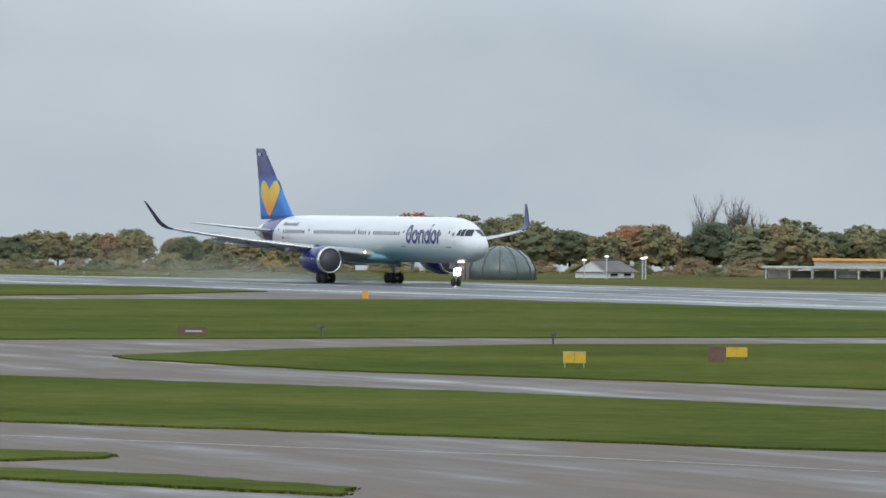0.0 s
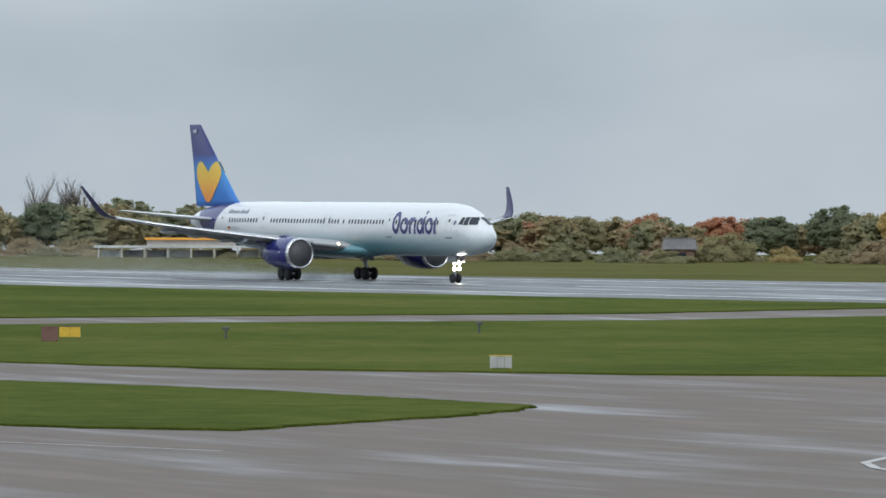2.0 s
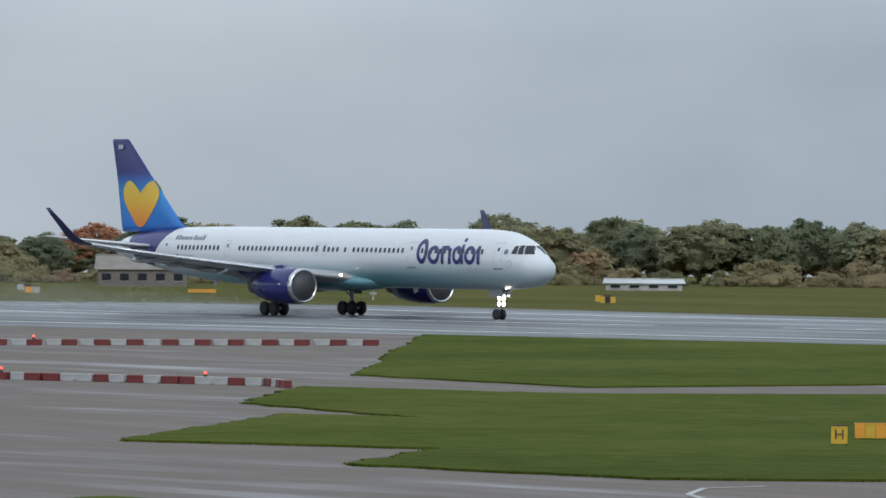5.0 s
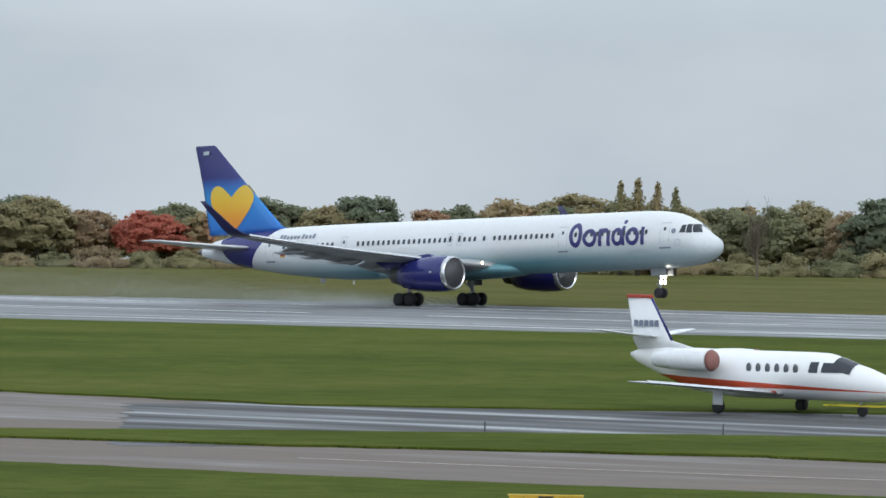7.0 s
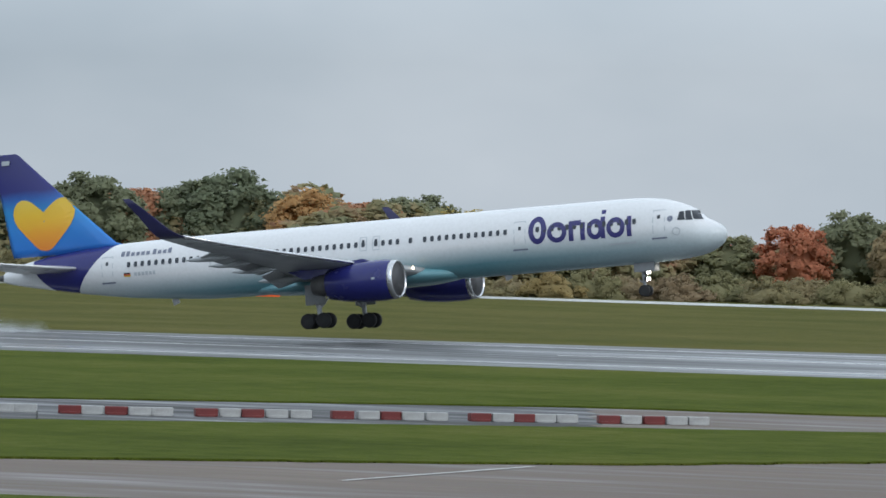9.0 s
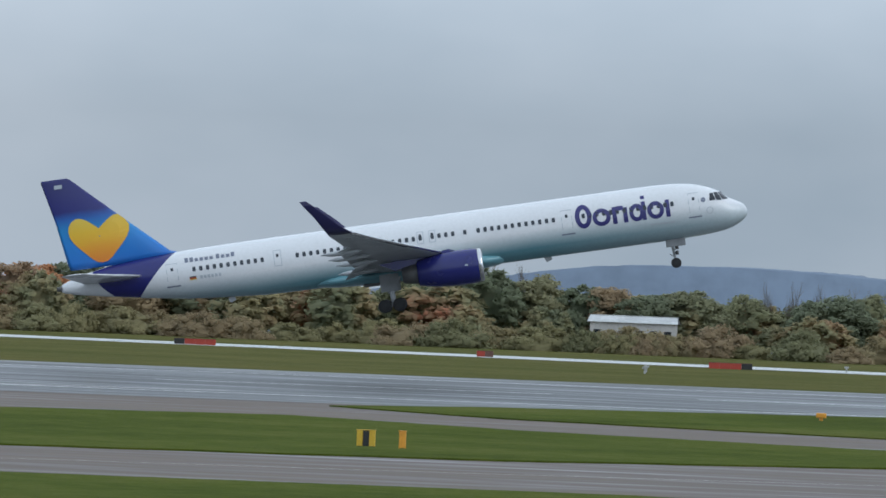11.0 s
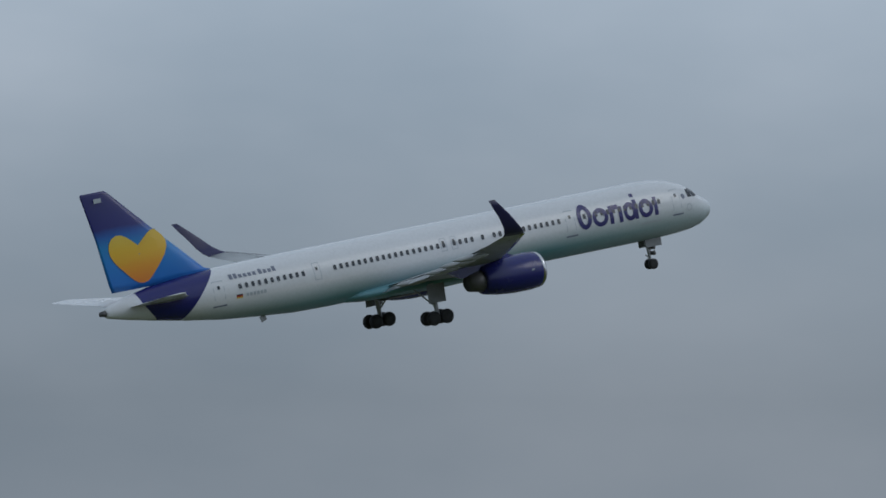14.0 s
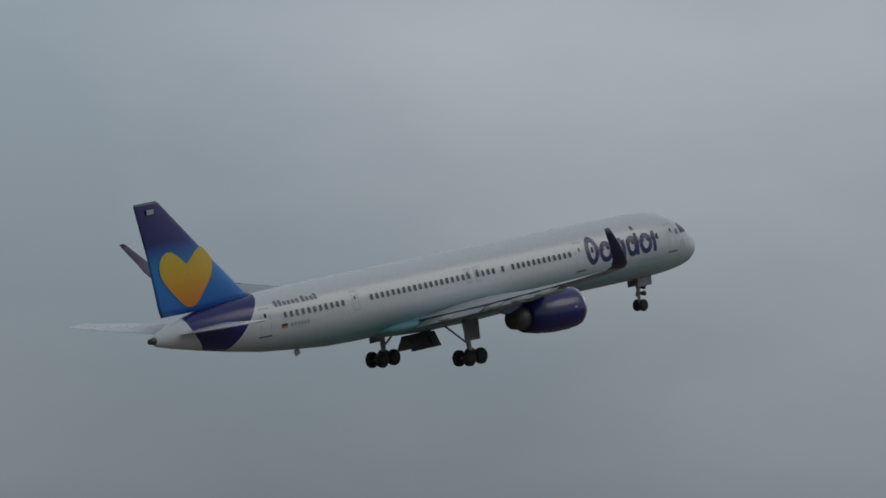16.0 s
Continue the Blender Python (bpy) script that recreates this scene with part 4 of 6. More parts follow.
def crown_mesh(name, seed, material, kind, light=False):
    rng = random.Random(seed)
    blobs = []
    if kind == "round":
        lop = Vector((rng.uniform(-0.06, 0.06), rng.uniform(-0.06, 0.06), 0))
        mid = Vector((0, 0, 0.52)) + lop
        blobs.append((mid, Vector((0.39, 0.39, 0.47))))
        for i in range(62):
            e = -0.62 + 1.6 * (i + 0.5) / 62
            a = i * 2.39996 + rng.uniform(-0.6, 0.6)
            c = math.sqrt(max(0.0, 1 - min(1, e) ** 2))
            q = rng.uniform(0.86, 1.14)
            rr = rng.uniform(0.05, 0.105)
            blobs.append((mid + Vector((math.cos(a) * c * 0.35 * q, math.sin(a) * c * 0.35 * q, min(1, e) * 0.41 * q)), Vector((rr * 1.1, rr * 1.1, rr * 0.75))))
        v, f, nn = leaf_cloud(rng, blobs, 1500 if light else 7000, 0.046 if light else 0.0235, mid)
        if light:
            return np.array(v), f, np.array(nn)
    elif kind == "bush":
        mid = Vector((0, 0, 0.2))
        blobs.append((mid, Vector((1.1, 0.66, 0.56))))
        for i in range(42):
            a = rng.uniform(0, 6.28)
            rr = rng.uniform(0.08, 0.18)
            w = rng.random() ** 0.6
            blobs.append((Vector((math.cos(a) * w, math.sin(a) * w * 0.6, rng.uniform(0.05, 0.30 + 0.52 * (1 - w * w)))), Vector((rr * 1.4, rr * 1.3, rr))))
        v, f, nn = leaf_cloud(rng, blobs, 6200, 0.034, mid)
    elif kind == "cone":
        for i in range(12):
            h = 0.12 + 0.85 * i / 11
            rr = 0.22 * (1.03 - h) + 0.02
            blobs.append((Vector((0, 0, h)), Vector((rr, rr, 0.07))))
        v, f, nn = leaf_cloud(rng, blobs, 900, 0.028)
    else:
        for i in range(10):
            h = 0.12 + 0.84 * i / 9
            rr = 0.105 * math.sin(math.pi * (0.12 + 0.82 * i / 9)) + 0.015
            blobs.append((Vector((rng.uniform(-.01, .01), 0, h)), Vector((rr, rr, 0.09))))
        v, f, nn = leaf_cloud(rng, blobs, 800, 0.022)
    return leaf_mesh(name, v, f, nn, material)


def trunk_bm(rng, h=0.5, r=0.028, limbs=5):
    bm = tube((0, 0, -0.02), (0.01, 0, h), r, r * 0.45, 7)
    for i in range(limbs):
        a, z = rng.uniform(0, 6.28), rng.uniform(h * 0.4, h * 0.95)
        tube((0, 0, z), (math.cos(a) * 0.24, math.sin(a) * 0.24, z + rng.uniform(0.12, 0.26)), r * 0.45, r * 0.12, 5, bm)
    return bm


def bare_tree_mesh(seed):
    """Tapered limbs and many fine upright twigs, with no leaves left."""
    rng = random.Random(seed)
    bm = tube((0, 0, -0.02), (0, 0, 0.45), 0.022, 0.012, 6)
    for i in range(22):
        a, z, w = rng.uniform(0, 6.28), rng.uniform(0.12, 0.5), rng.uniform(0.06, 0.26)
        p, q = Vector((0, 0, z)), Vector((math.cos(a) * w, math.sin(a) * w, z + rng.uniform(0.2, 0.42)))
        tube(p, q, 0.006, 0.0025, 4, bm)
        for j in range(26):
            o = p.lerp(q, rng.uniform(0.3, 1))
            tube(o, o + Vector((rng.gauss(0, 0.05), rng.gauss(0, 0.05), rng.uniform(0.06, 0.20))), 0.0022, 0.0008, 3, bm)
    return mesh_of("limbs", bm, M_TWIG, False)


def plant(kind, mesh, trunk, at, h, wide, label, category, rz, name="tree"):
    t = tagged(new(name), label, category, group="trees beyond the runway" if name == "tree" else "scrub beyond the runway")
    if trunk is not None:
        part("trunk", trunk, None, t)
    part("crown", mesh, None, t)
    t.matrix_basis = Matrix.LocRotScale(at, Euler((0, 0, rz)), (h * wide, h * wide, h))
    return t


rng = random.Random(11)
CROWNS = [crown_mesh("crown", 20 + i, M_LEAF, "round") for i in range(8)]
DARK_CROWNS = [crown_mesh("crown", 40 + i, M_DARKLEAF, "round") for i in range(3)]
CONES = [crown_mesh("crown", 50 + i, M_DARKLEAF, "cone") for i in range(2)]
POPLAR = crown_mesh("crown", 60, M_BUSH, "poplar")
BUSHES = [crown_mesh("crown", 70 + i, M_BUSH, "bush") for i in range(5)]
TRUNKS = [mesh_of("trunk", trunk_bm(random.Random(80 + i)), M_BARK) for i in range(3)]
BARE = [bare_tree_mesh(90 + i) for i in range(3)]


def on_arc(az, r):
    a = radians(az)
    return CENTRE + Vector((math.sin(a) * r, math.cos(a) * r, 0))


az = -77.0
while az < 29:
    a = az + rng.uniform(-0.12, 0.12)
    r = reach(az) + 22 + rng.uniform(-8, 8)
    h = max(3.0, (EYE_Z + (top_at(a) - EYE_Z) * r / 800) * rng.uniform(0.82, 1.08))
    roll = rng.random()
    if roll < 0.012:
        mesh, wide, lab = rng.choice(CONES), 1.5, "dark green conifer in the far treeline"
    elif roll < 0.26:
        mesh, wide, lab = rng.choice(DARK_CROWNS), rng.uniform(1.1, 1.5), "dark green broadleaf tree in the far treeline"
    else:
        mesh, wide, lab = rng.choice(CROWNS), rng.uniform(1.1, 1.7), "broadleaf tree in mixed autumn colours"
    plant("tree", mesh, rng.choice(TRUNKS), on_arc(a, r), h, wide, lab, "tree", rng.uniform(0, 6.28))
    az += rng.uniform(0.28, 0.50)
az = -77.0
while az < 29:
    r = reach(az) - 5 + rng.uniform(-4, 5)
    h = rng.uniform(1.8, 3.3) * (0.85 if az < -60 else 1.1 if az < -40 else 1.4)
    plant("bush", rng.choice(BUSHES), None, on_arc(az, r) - Vector((0, 0, 0.22)), h, rng.uniform(1.1, 1.6), "low olive and brown autumn scrub", "bush", rng.uniform(0, 6.28), "bush")
    az += rng.uniform(0.30, 0.46)
az = -77.0
while az < -60:
    plant("bush", rng.choice(BUSHES), None, on_arc(az, reach(az) - 24 + rng.uniform(-3, 3)) - Vector((0, 0, 0.2)), rng.uniform(1.1, 2.0), rng.uniform(1.3, 1.9), "low olive and brown autumn scrub", "bush", rng.uniform(0, 6.28), "bush")
    az += rng.uniform(0.28, 0.42)
for i in range(9):
    plant("bush", rng.choice(BUSHES), None, on_arc(-2.35 + (i - 4) * 0.13, 795 + rng.uniform(-1, 1)) - Vector((0, 0, 0.2)), rng.uniform(2.9, 3.6), 0.9, "olive scrub in front of the pale shed", "bush", rng.uniform(0, 6.28), "bush")
for i in range(26):
    u = i / 25 - 0.5
    plant("bush", rng.choice(BUSHES), None, Vector((-373 + u * 46 + rng.uniform(-1, 1), 575 + u * 34 + rng.uniform(-1, 1), -0.2)), rng.uniform(2.6, 4.6), rng.uniform(0.9, 1.2), "tall dark scrub at the foot of the oaks", "bush", rng.uniform(0, 6.28), "bush")
# the thick of the wood: boughs too many to count
LIGHT = [crown_mesh("crown", 120 + i, None, "round", True) for i in range(5)]
verts, faces, norms, count = [], [], [], 0
az = -77.5
while az < 29.5:
    r = reach(az) + rng.uniform(6, 60)
    h = max(2.6, (EYE_Z + (top_at(az) - EYE_Z) * r / 800)) * (rng.uniform(0.55, 1.0) if az > -55 else rng.uniform(0.72, 1.05))
    c0, turn, wide = on_arc(az, r), rng.uniform(0, 6.28), rng.uniform(1.2, 1.9) * h
    v, f, nn = rng.choice(LIGHT)
    spin = np.array([[math.cos(turn), math.sin(turn), 0], [-math.sin(turn), math.cos(turn), 0], [0, 0, 1]])
    verts.append((v @ spin) * (wide, wide, h) + (c0.x, c0.y, -0.1 * h))
    norms.append(nn @ spin)
    faces += [tuple(i + count for i in q) for q in f]
    count += len(v)
    az += rng.uniform(0.22, 0.36) * (1.0 if az > -55 else 0.5)
verts, norms = np.concatenate(verts), np.concatenate(norms)


def wood_mat():
    m, nt, b = node_mat("woodland_leaf")
    n = noise_tex(nt, 0.16, 2, 0.5, (1, 1, 0.35))
    # pale tones again hold the haze in front of the wood
    r = ramp(nt, [(0.28, (0.224, 0.250, 0.157)), (0.42, (0.301, 0.301, 0.174)), (0.54, (0.385, 0.326, 0.179)), (0.64, (0.420, 0.301, 0.177)), (0.74, (0.518, 0.256, 0.157))])
    nt.links.new(n.outputs["Fac"], r.inputs[0])
    geo = nt.nodes.new("ShaderNodeNewGeometry")
    v = ramp(nt, [(0.0, (0.88, 0.88, 0.88)), (1.0, (1.08, 1.08, 1.05))])
    nt.links.new(geo.outputs["Random Per Island"], v.inputs[0])
    col = mix_rgb(nt, 1.0, r.outputs[0], v.outputs[0], "MULTIPLY")
    nt.links.new(col, b.inputs["Base Color"])
    see_through(nt, b, col)
    b.inputs["Roughness"].default_value = 0.8
    b.inputs["Specular IOR Level"].default_value = 0.2
    return m


wood = leaf_mesh("woodland", verts, faces, norms, wood_mat())
tagged(new("woodland", wood), "dense mixed autumn wood behind the airfield", "wood", kind="stuff")
# one great dark oak clump
for dx, dy, h, w in ((0, 0, 14.2, 1.1), (-6.5, -4, 13.2, 1.1), (6.5, 5, 13.4, 1.1), (-10.5, -7.5, 11.0, 1.1), (10.5, 8, 11.2, 1.1), (3, -3, 13.2, 1.2), (-3, 2, 13.8, 1.15), (9, 2, 12.0, 1.2), (-9, -2, 12.0, 1.2), (-13.5, -9, 8.4, 1.1), (13.5, 10, 8.6, 1.1)):
    plant("tree", rng.choice(DARK_CROWNS), TRUNKS[0], (-380 + dx * 0.82, 587 + dy * 0.82, 0), h * 0.94, w * 0.92, "tall dark green oak in full leaf", "tree", rng.uniform(0, 6.28))
for x, y, h in ((-436.5, 546.8, 9.9), (-434.9, 548.0, 10.2), (-433.2, 549.3, 9.8), (-431.6, 550.5, 9.3)):
    plant("tree", POPLAR, TRUNKS[1], (x, y, 0), h, 1.0, "slim upright poplar losing its leaves", "tree", rng.uniform(0, 6.28))
for x, y, h, w in ((-790.6, 338.5, 9.3, 0.9), (-791.1, 342.4, 9.0, 1.0), (-788.1, 344.2, 7.6, 0.9), (-789.1, 342.0, 8.4, 0.9), (7.0, 762, 11.6, 0.85), (11.0, 764, 10.6, 0.9), (42.0, 766, 9.6, 0.55), (45.5, 767, 10.0, 0.5), (49.0, 768, 9.8, 0.5), (52.5, 769, 9.6, 0.55), (56.0, 770, 9.2, 0.6), (-412.7, 541.7, 8.8, 0.9)):
    plant("tree", rng.choice(BARE), None, (x, y, 0), h, w, "bare pale twiggy tree without leaves", "tree", rng.uniform(0, 6.28))

# ---- the far hill, its blue haze put into the colour ----
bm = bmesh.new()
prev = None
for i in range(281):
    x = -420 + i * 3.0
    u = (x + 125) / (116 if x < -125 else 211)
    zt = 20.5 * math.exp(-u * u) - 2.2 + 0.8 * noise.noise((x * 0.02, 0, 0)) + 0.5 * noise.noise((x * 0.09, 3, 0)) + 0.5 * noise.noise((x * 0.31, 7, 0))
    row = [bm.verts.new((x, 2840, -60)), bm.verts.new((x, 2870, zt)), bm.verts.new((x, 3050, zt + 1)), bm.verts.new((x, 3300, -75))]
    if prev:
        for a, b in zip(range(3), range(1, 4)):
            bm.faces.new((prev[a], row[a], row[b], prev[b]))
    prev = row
tagged(part("far_hill", bm, M_HAZEHILL, smooth=True), "distant wooded hill, blue haze painted into its colour", "hill", kind="structure")
# pale perimeter road along the trees
bm = bmesh.new()
prev = None
for x, y in ((-420, 640), (-35.5, 641.3), (15.1, 633.3), (64.2, 620.0), (115.1, 581.6), (138.5, 525.6), (161.7, 459.4), (180.3, 424.8), (192.4, 398.0), (420, 380)):
    d = (Vector((x, y)) - Vector((99, -137))).normalized() * 26
    row = [bm.verts.new((x, y, 0.02)), bm.verts.new((x + d.x, y + d.y, 0.02))]
    if prev:
        bm.faces.new((prev[0], row[0], row[1], prev[1]))
    prev = row
M_CONC = asphalt("pale_concrete", (0.30, 0.30, 0.29), (0.48, 0.48, 0.46), 0.5, 0.2, 0.5, (0.4, 1, 1))
tagged(part("perimeter_road", bm, M_CONC), "pale wet concrete perimeter road", "road", kind="structure")


# ---- parked business jets ----
def jet_skin():
    m, nt, b = node_mat("jet_white")
    co = nt.nodes.new("ShaderNodeTexCoord")
    sp = nt.nodes.new("ShaderNodeSeparateXYZ")
    nt.links.new(co.outputs["Object"], sp.inputs[0])
    n = noise_tex(nt, 2, 3)
    line = maths(nt, "MULTIPLY_ADD", sp.outputs["X"], -0.022, 1.12)
    d = maths(nt, "ABSOLUTE", maths(nt, "SUBTRACT", sp.outputs["Z"], line))
    wide = maths(nt, "MULTIPLY_ADD", sp.outputs["X"], -0.016, 0.11)
    red = maths(nt, "LESS_THAN", d, wide)
    col = mix_rgb(nt, red, (0.78, 0.78, 0.78), (0.50, 0.07, 0.03))
    nt.links.new(mix_rgb(nt, 0.15, col, n.outputs["Color"], "SOFT_LIGHT"), b.inputs["Base Color"])
    b.inputs["Roughness"].default_value = 0.25
    return m


M_JETSTRIPE = jet_skin()
# the panes' grey is a reflection painted into the glass colour
M_JETWIN = paint("jet_window", (0.10, 0.11, 0.12), 0.15, 0, 0.1, 3)
M_COVER = paint("engine_cover", (0.27, 0.12, 0.10), 0.8, 0, 0.15, 2)
M_BARY = paint("towbar_yellow", (0.70, 0.55, 0.03), 0.5)


def make_jet(at, yaw, skin, tail_high, covers, label):
    j = tagged(new("business_jet"), label, "small jet", group="parked business jets")
    H = [(6.6, 0.03, 1.30), (6.45, 0.22, 1.30), (6.0, 0.42, 1.33), (5.2, 0.58, 1.42), (4.4, 0.68, 1.52), (3.8, 0.76, 1.62), (3.2, 0.82, 1.70), (2.4, 0.83, 1.72), (-1.5, 0.83, 1.72), (-3.5, 0.76, 1.80), (-5.2, 0.52, 1.98), (-6.6, 0.24, 2.12), (-7.0, 0.08, 2.16)]
    H = [(x, r * 1.10, z - 0.22 + 0.22 * min(max((-x - 3) / 4, 0), 1)) for x, r, z in H]
    part("fuselage", loft([[(x, r * math.sin(2 * math.pi * i / 22), z + r * (1.0 if math.cos(2 * math.pi * i / 22) < 0 else 1.06) * math.cos(2 * math.pi * i / 22)) for i in range(22)] for x, r, z in H]), skin, j, "", True)
    for s in (-1, 1):
        wing = part("wing", loft([foil((1.3, s * 0.5, 0.80), 2.3, 0.13, 7), foil((0.9, s * 2.3, 0.93), 1.85, 0.12, 7), foil((0.35, s * 7.8, 1.30), 1.05, 0.10, 7), foil((0.15, s * 7.95, 1.32), 0.7, 0.05, 7)]), M_WHITE, j, "white straight wing", True)
        part("deicing_edge", loft([[Vector((le + 0.02, s * y, z)) + Vector((dx, 0, dz)) for dx, dz in ((0.03, 0), (-0.1, 0.09), (-0.14, -0.05))] for y, le, z in ((0.9, 1.2, 0.83), (2.3, 0.9, 0.93), (7.8, 0.35, 1.30))]), M_METAL, wing, "bare metal leading edge")
        e = part("engine", lathe([(-4.6, 0.28), (-4.5, 0.33), (-3.6, 0.41), (-2.5, 0.44), (-1.9, 0.42), (-1.75, 0.39), (-1.85, 0.33), (-2.3, 0.31)], 24, "X", (0, s * 1.42, 2.05)), M_WHITE, j, "white engine pod", True)
        if covers:
            part("inlet_cover", lathe([(-1.72, 0.44), (-1.58, 0.36), (-1.52, 0.02)], 20, "X", (0, s * 1.42, 2.05)), M_COVER, e, "dark red inlet cover", True)
        else:
            part("fan", lathe([(-2.2, 0.36), (-2.18, 0.02)], 20, "X", (0, s * 1.42, 2.05)), M_BLACK, e, "dark fan")
        part("pylon", box(1.5, 0.7, 0.14, (-3.2, s * 0.95, 2.0), 0.04), M_WHITE, e)
        zt = 4.06 if tail_high else 2.88
        xt = -6.8 if tail_high else -5.6
        part("tailplane", loft([foil((xt, s * 0.05, zt), 1.35, 0.09, 6), foil((xt - 0.45, s * (3.0 if tail_high else 2.9), zt + (0.03 if tail_high else 0.28)), 0.75, 0.09, 6)]), M_WHITE, j, "white tailplane", True)
        g = part("main_gear", tube((-0.35, s * 2.62, 0.35), (-0.25, s * 2.5, 0.95), 0.06, 0.08, 8), M_STRUT, j)
        part("gear_door", box(0.5, 0.04, 0.6, (-0.3, s * 2.72, 0.66), 0.01), M_WHITE, g)
        wheel(0.29, 0.2, g, m=Matrix.Translation((-0.35, s * 2.62, 0.29)))
        # windscreen and side glass
        for x0, x1, z0, z1, lean in ((3.35, 4.25, 1.70, 2.08, -0.9), (2.75, 3.2, 1.68, 2.10, -0.1)):
            bm = bmesh.new()
            gr = []
            for a in range(5):
                rowv = []
                for c in range(5):
                    z = z0 + (z1 - z0) * a / 4
                    x = x0 + (x1 - x0) * c / 4 + lean * (z - z0) * (c / 4)
                    r, cz = interp([(-q[0], q[1], q[2]) for q in H], -x)
                    k = min(max((z - cz) / (r * 1.06), -0.99), 0.99)
                    rowv.append(bm.verts.new((x, s * (r * math.sqrt(1 - k * k) + 0.015), z)))
                gr.append(rowv)
            for ra, rb in zip(gr, gr[1:]):
                for c in range(4):
                    bm.faces.new((ra[c], ra[c + 1], rb[c + 1], rb[c]))
            part("cockpit_window", bm, M_GLASS, j, "dark cockpit window", True)
        bm = bmesh.new()
        gr = []
        for a in range(5):
            rowv = []
            for c in range(5):
                x = 4.62 - 0.85 * a / 4
                r, cz = interp([(-q[0], q[1], q[2]) for q in H], -x)
                ang = radians(4 + 58 * c / 4)
                rowv.append(bm.verts.new((x, s * (r + 0.02) * math.sin(ang), cz + (r * 1.06 + 0.02) * math.cos(ang))))
            gr.append(rowv)
        for ra, rb in zip(gr, gr[1:]):
            for c in range(4):
                bm.faces.new((ra[c], ra[c + 1], rb[c + 1], rb[c]))
        part("windscreen", bm, M_GLASS, j, "dark windscreen", True)
        for i in range(6):
            x = 2.1 - i * 0.47
            part("cabin_window", lathe([(0, 0.165), (0.012, 0.15), (0.014, 0.01)], 14, "Y"), M_JETWIN, j, "", True, pose(x, s * 0.885, 1.80, 0, 0, 0) @ Matrix.Diagonal((0.78, s, 1.25, 1)))
    side = Vector((0, 1, 0))
    zf = 4.10 if tail_high else 4.45
    fin = part("fin", loft([foil((-3.4, 0, 2.40), 3.3, 0.06, 7, side), foil((-4.9, 0, 2.75), 2.05, 0.10, 7, side), foil((-6.0, 0, zf), 1.25, 0.10, 7, side)]), M_WHITE, j, "white tail fin", True)
    part("fin_cap", box(1.3, 0.14, 0.14, (-6.62, 0, zf + 0.05), 0.04), M_SIGNRED if covers else M_BLACK, fin, "coloured fin tip")
    if covers:
        part("fin_edge", loft([foil((-4.86, 0, 2.75), 0.20, 0.6, 5, side), foil((-5.97, 0, zf), 0.16, 0.6, 5, side)]), M_NAVY, fin, "navy painted leading edge", True)
        for s in (-1, 1):
            for i in range(5):
                part("code_bar", box(0.2, 0.01, 0.26, (-6.72 + i * 0.27, s * 0.11, 3.42)), M_GREYTXT, fin, "grey code bar")
    ng = part("nose_gear", tube((4.75, 0, 0.25), (4.6, 0, 0.9), 0.05, 0.06, 8), M_STRUT, j)
    wheel(0.24, 0.16, ng, m=Matrix.Translation((4.78, 0, 0.24)))
    if covers:
        for dy in (-0.45, 0.45):
            part("towbar", tube((3.2, dy, 0.42), (5.9, dy, 0.42), 0.03, 0.03, 6), M_BARY, ng, "yellow tow bar")
        part("towbar", tube((5.9, -0.45, 0.42), (5.9, 0.45, 0.42), 0.03, 0.03, 6), M_BARY, ng, "yellow tow bar")
    j.matrix_basis = pose(at[0], at[1], 0.03, 0, 0, yaw)
    return j


make_jet((-104.3, 159.8), 0.0, M_JETSTRIPE, False, True, "white business jet with red cheatline and covered engines")
make_jet((-90.0, 175.9), -55.0, M_WHITE, True, False, "white T-tailed business jet parked facing out")


# ---- barriers, signs and markers on the field ----
def face(x, y, add=0.0):
    """The turn about z that makes a board's front look towards the mound."""
    return math.degrees(math.atan2(-(x - 40), y + 30)) + add


def make_block(material, name="barrier_block"):
    bm = box(0.96, 0.36, 0.34, (0, 0, 0.19), 0.04)
    box(0.80, 0.44, 0.10, (0, 0, 0.05), 0.02, None, bm)
    return mesh_of(name, bm, material, False)


BLOCKS = [make_block(M_REDB), make_block(M_WHITEB)]
BEACON = None


def barrier_row(line, pitch, pattern, beacons=(), groups=0, hole=0.0, scale=1.0, seed=3):
    """Alternating blocks along a polyline, some with a red lamp on top."""
    global BEACON
    rng = random.Random(seed)
    pts = [Vector(p) for p in line]
    seg = [(a, b, (b - a).length) for a, b in zip(pts, pts[1:])]
    total = sum(s[2] for s in seg)
    s, n = 0.0, 0
    while s < total:
        q = s
        for a, b, L in seg:
            if q <= L:
                p, d = a.lerp(b, q / L), b - a
                break
            q -= L
        k = pattern[n % len(pattern)]
        red = k == "r"
        ob = tagged(part("barrier_block", BLOCKS[0 if red else 1], None), "red plastic barrier block on the tarmac" if red else "white plastic barrier block on the tarmac", "barrier", group="barrier rows")
        ob.matrix_basis = Matrix.LocRotScale((p.x + rng.uniform(-.05, .05), p.y + rng.uniform(-.1, .1), 0.012), Euler((0, 0, math.atan2(d.y, d.x) + rng.uniform(-.07, .07))), (scale,) * 3)
        if n in beacons:
            bm = lathe([(0, 0.09), (0.10, 0.09), (0.12, 0.07)], 10, "Z")
            base = part("warning_lamp", bm, M_BLACK, ob, "small lamp base", False, Matrix.Translation((0, 0, 0.36)))
            part("lens", lathe([(0.12, 0.07), (0.20, 0.07), (0.24, 0.04), (0.25, 0.01)], 10, "Z"), M_BEACON, base, "lit red lens", True)
        n += 1
        s += pitch * (1 + rng.uniform(-0.06, 0.06))
        if groups and n % groups == 0:
            s += hole


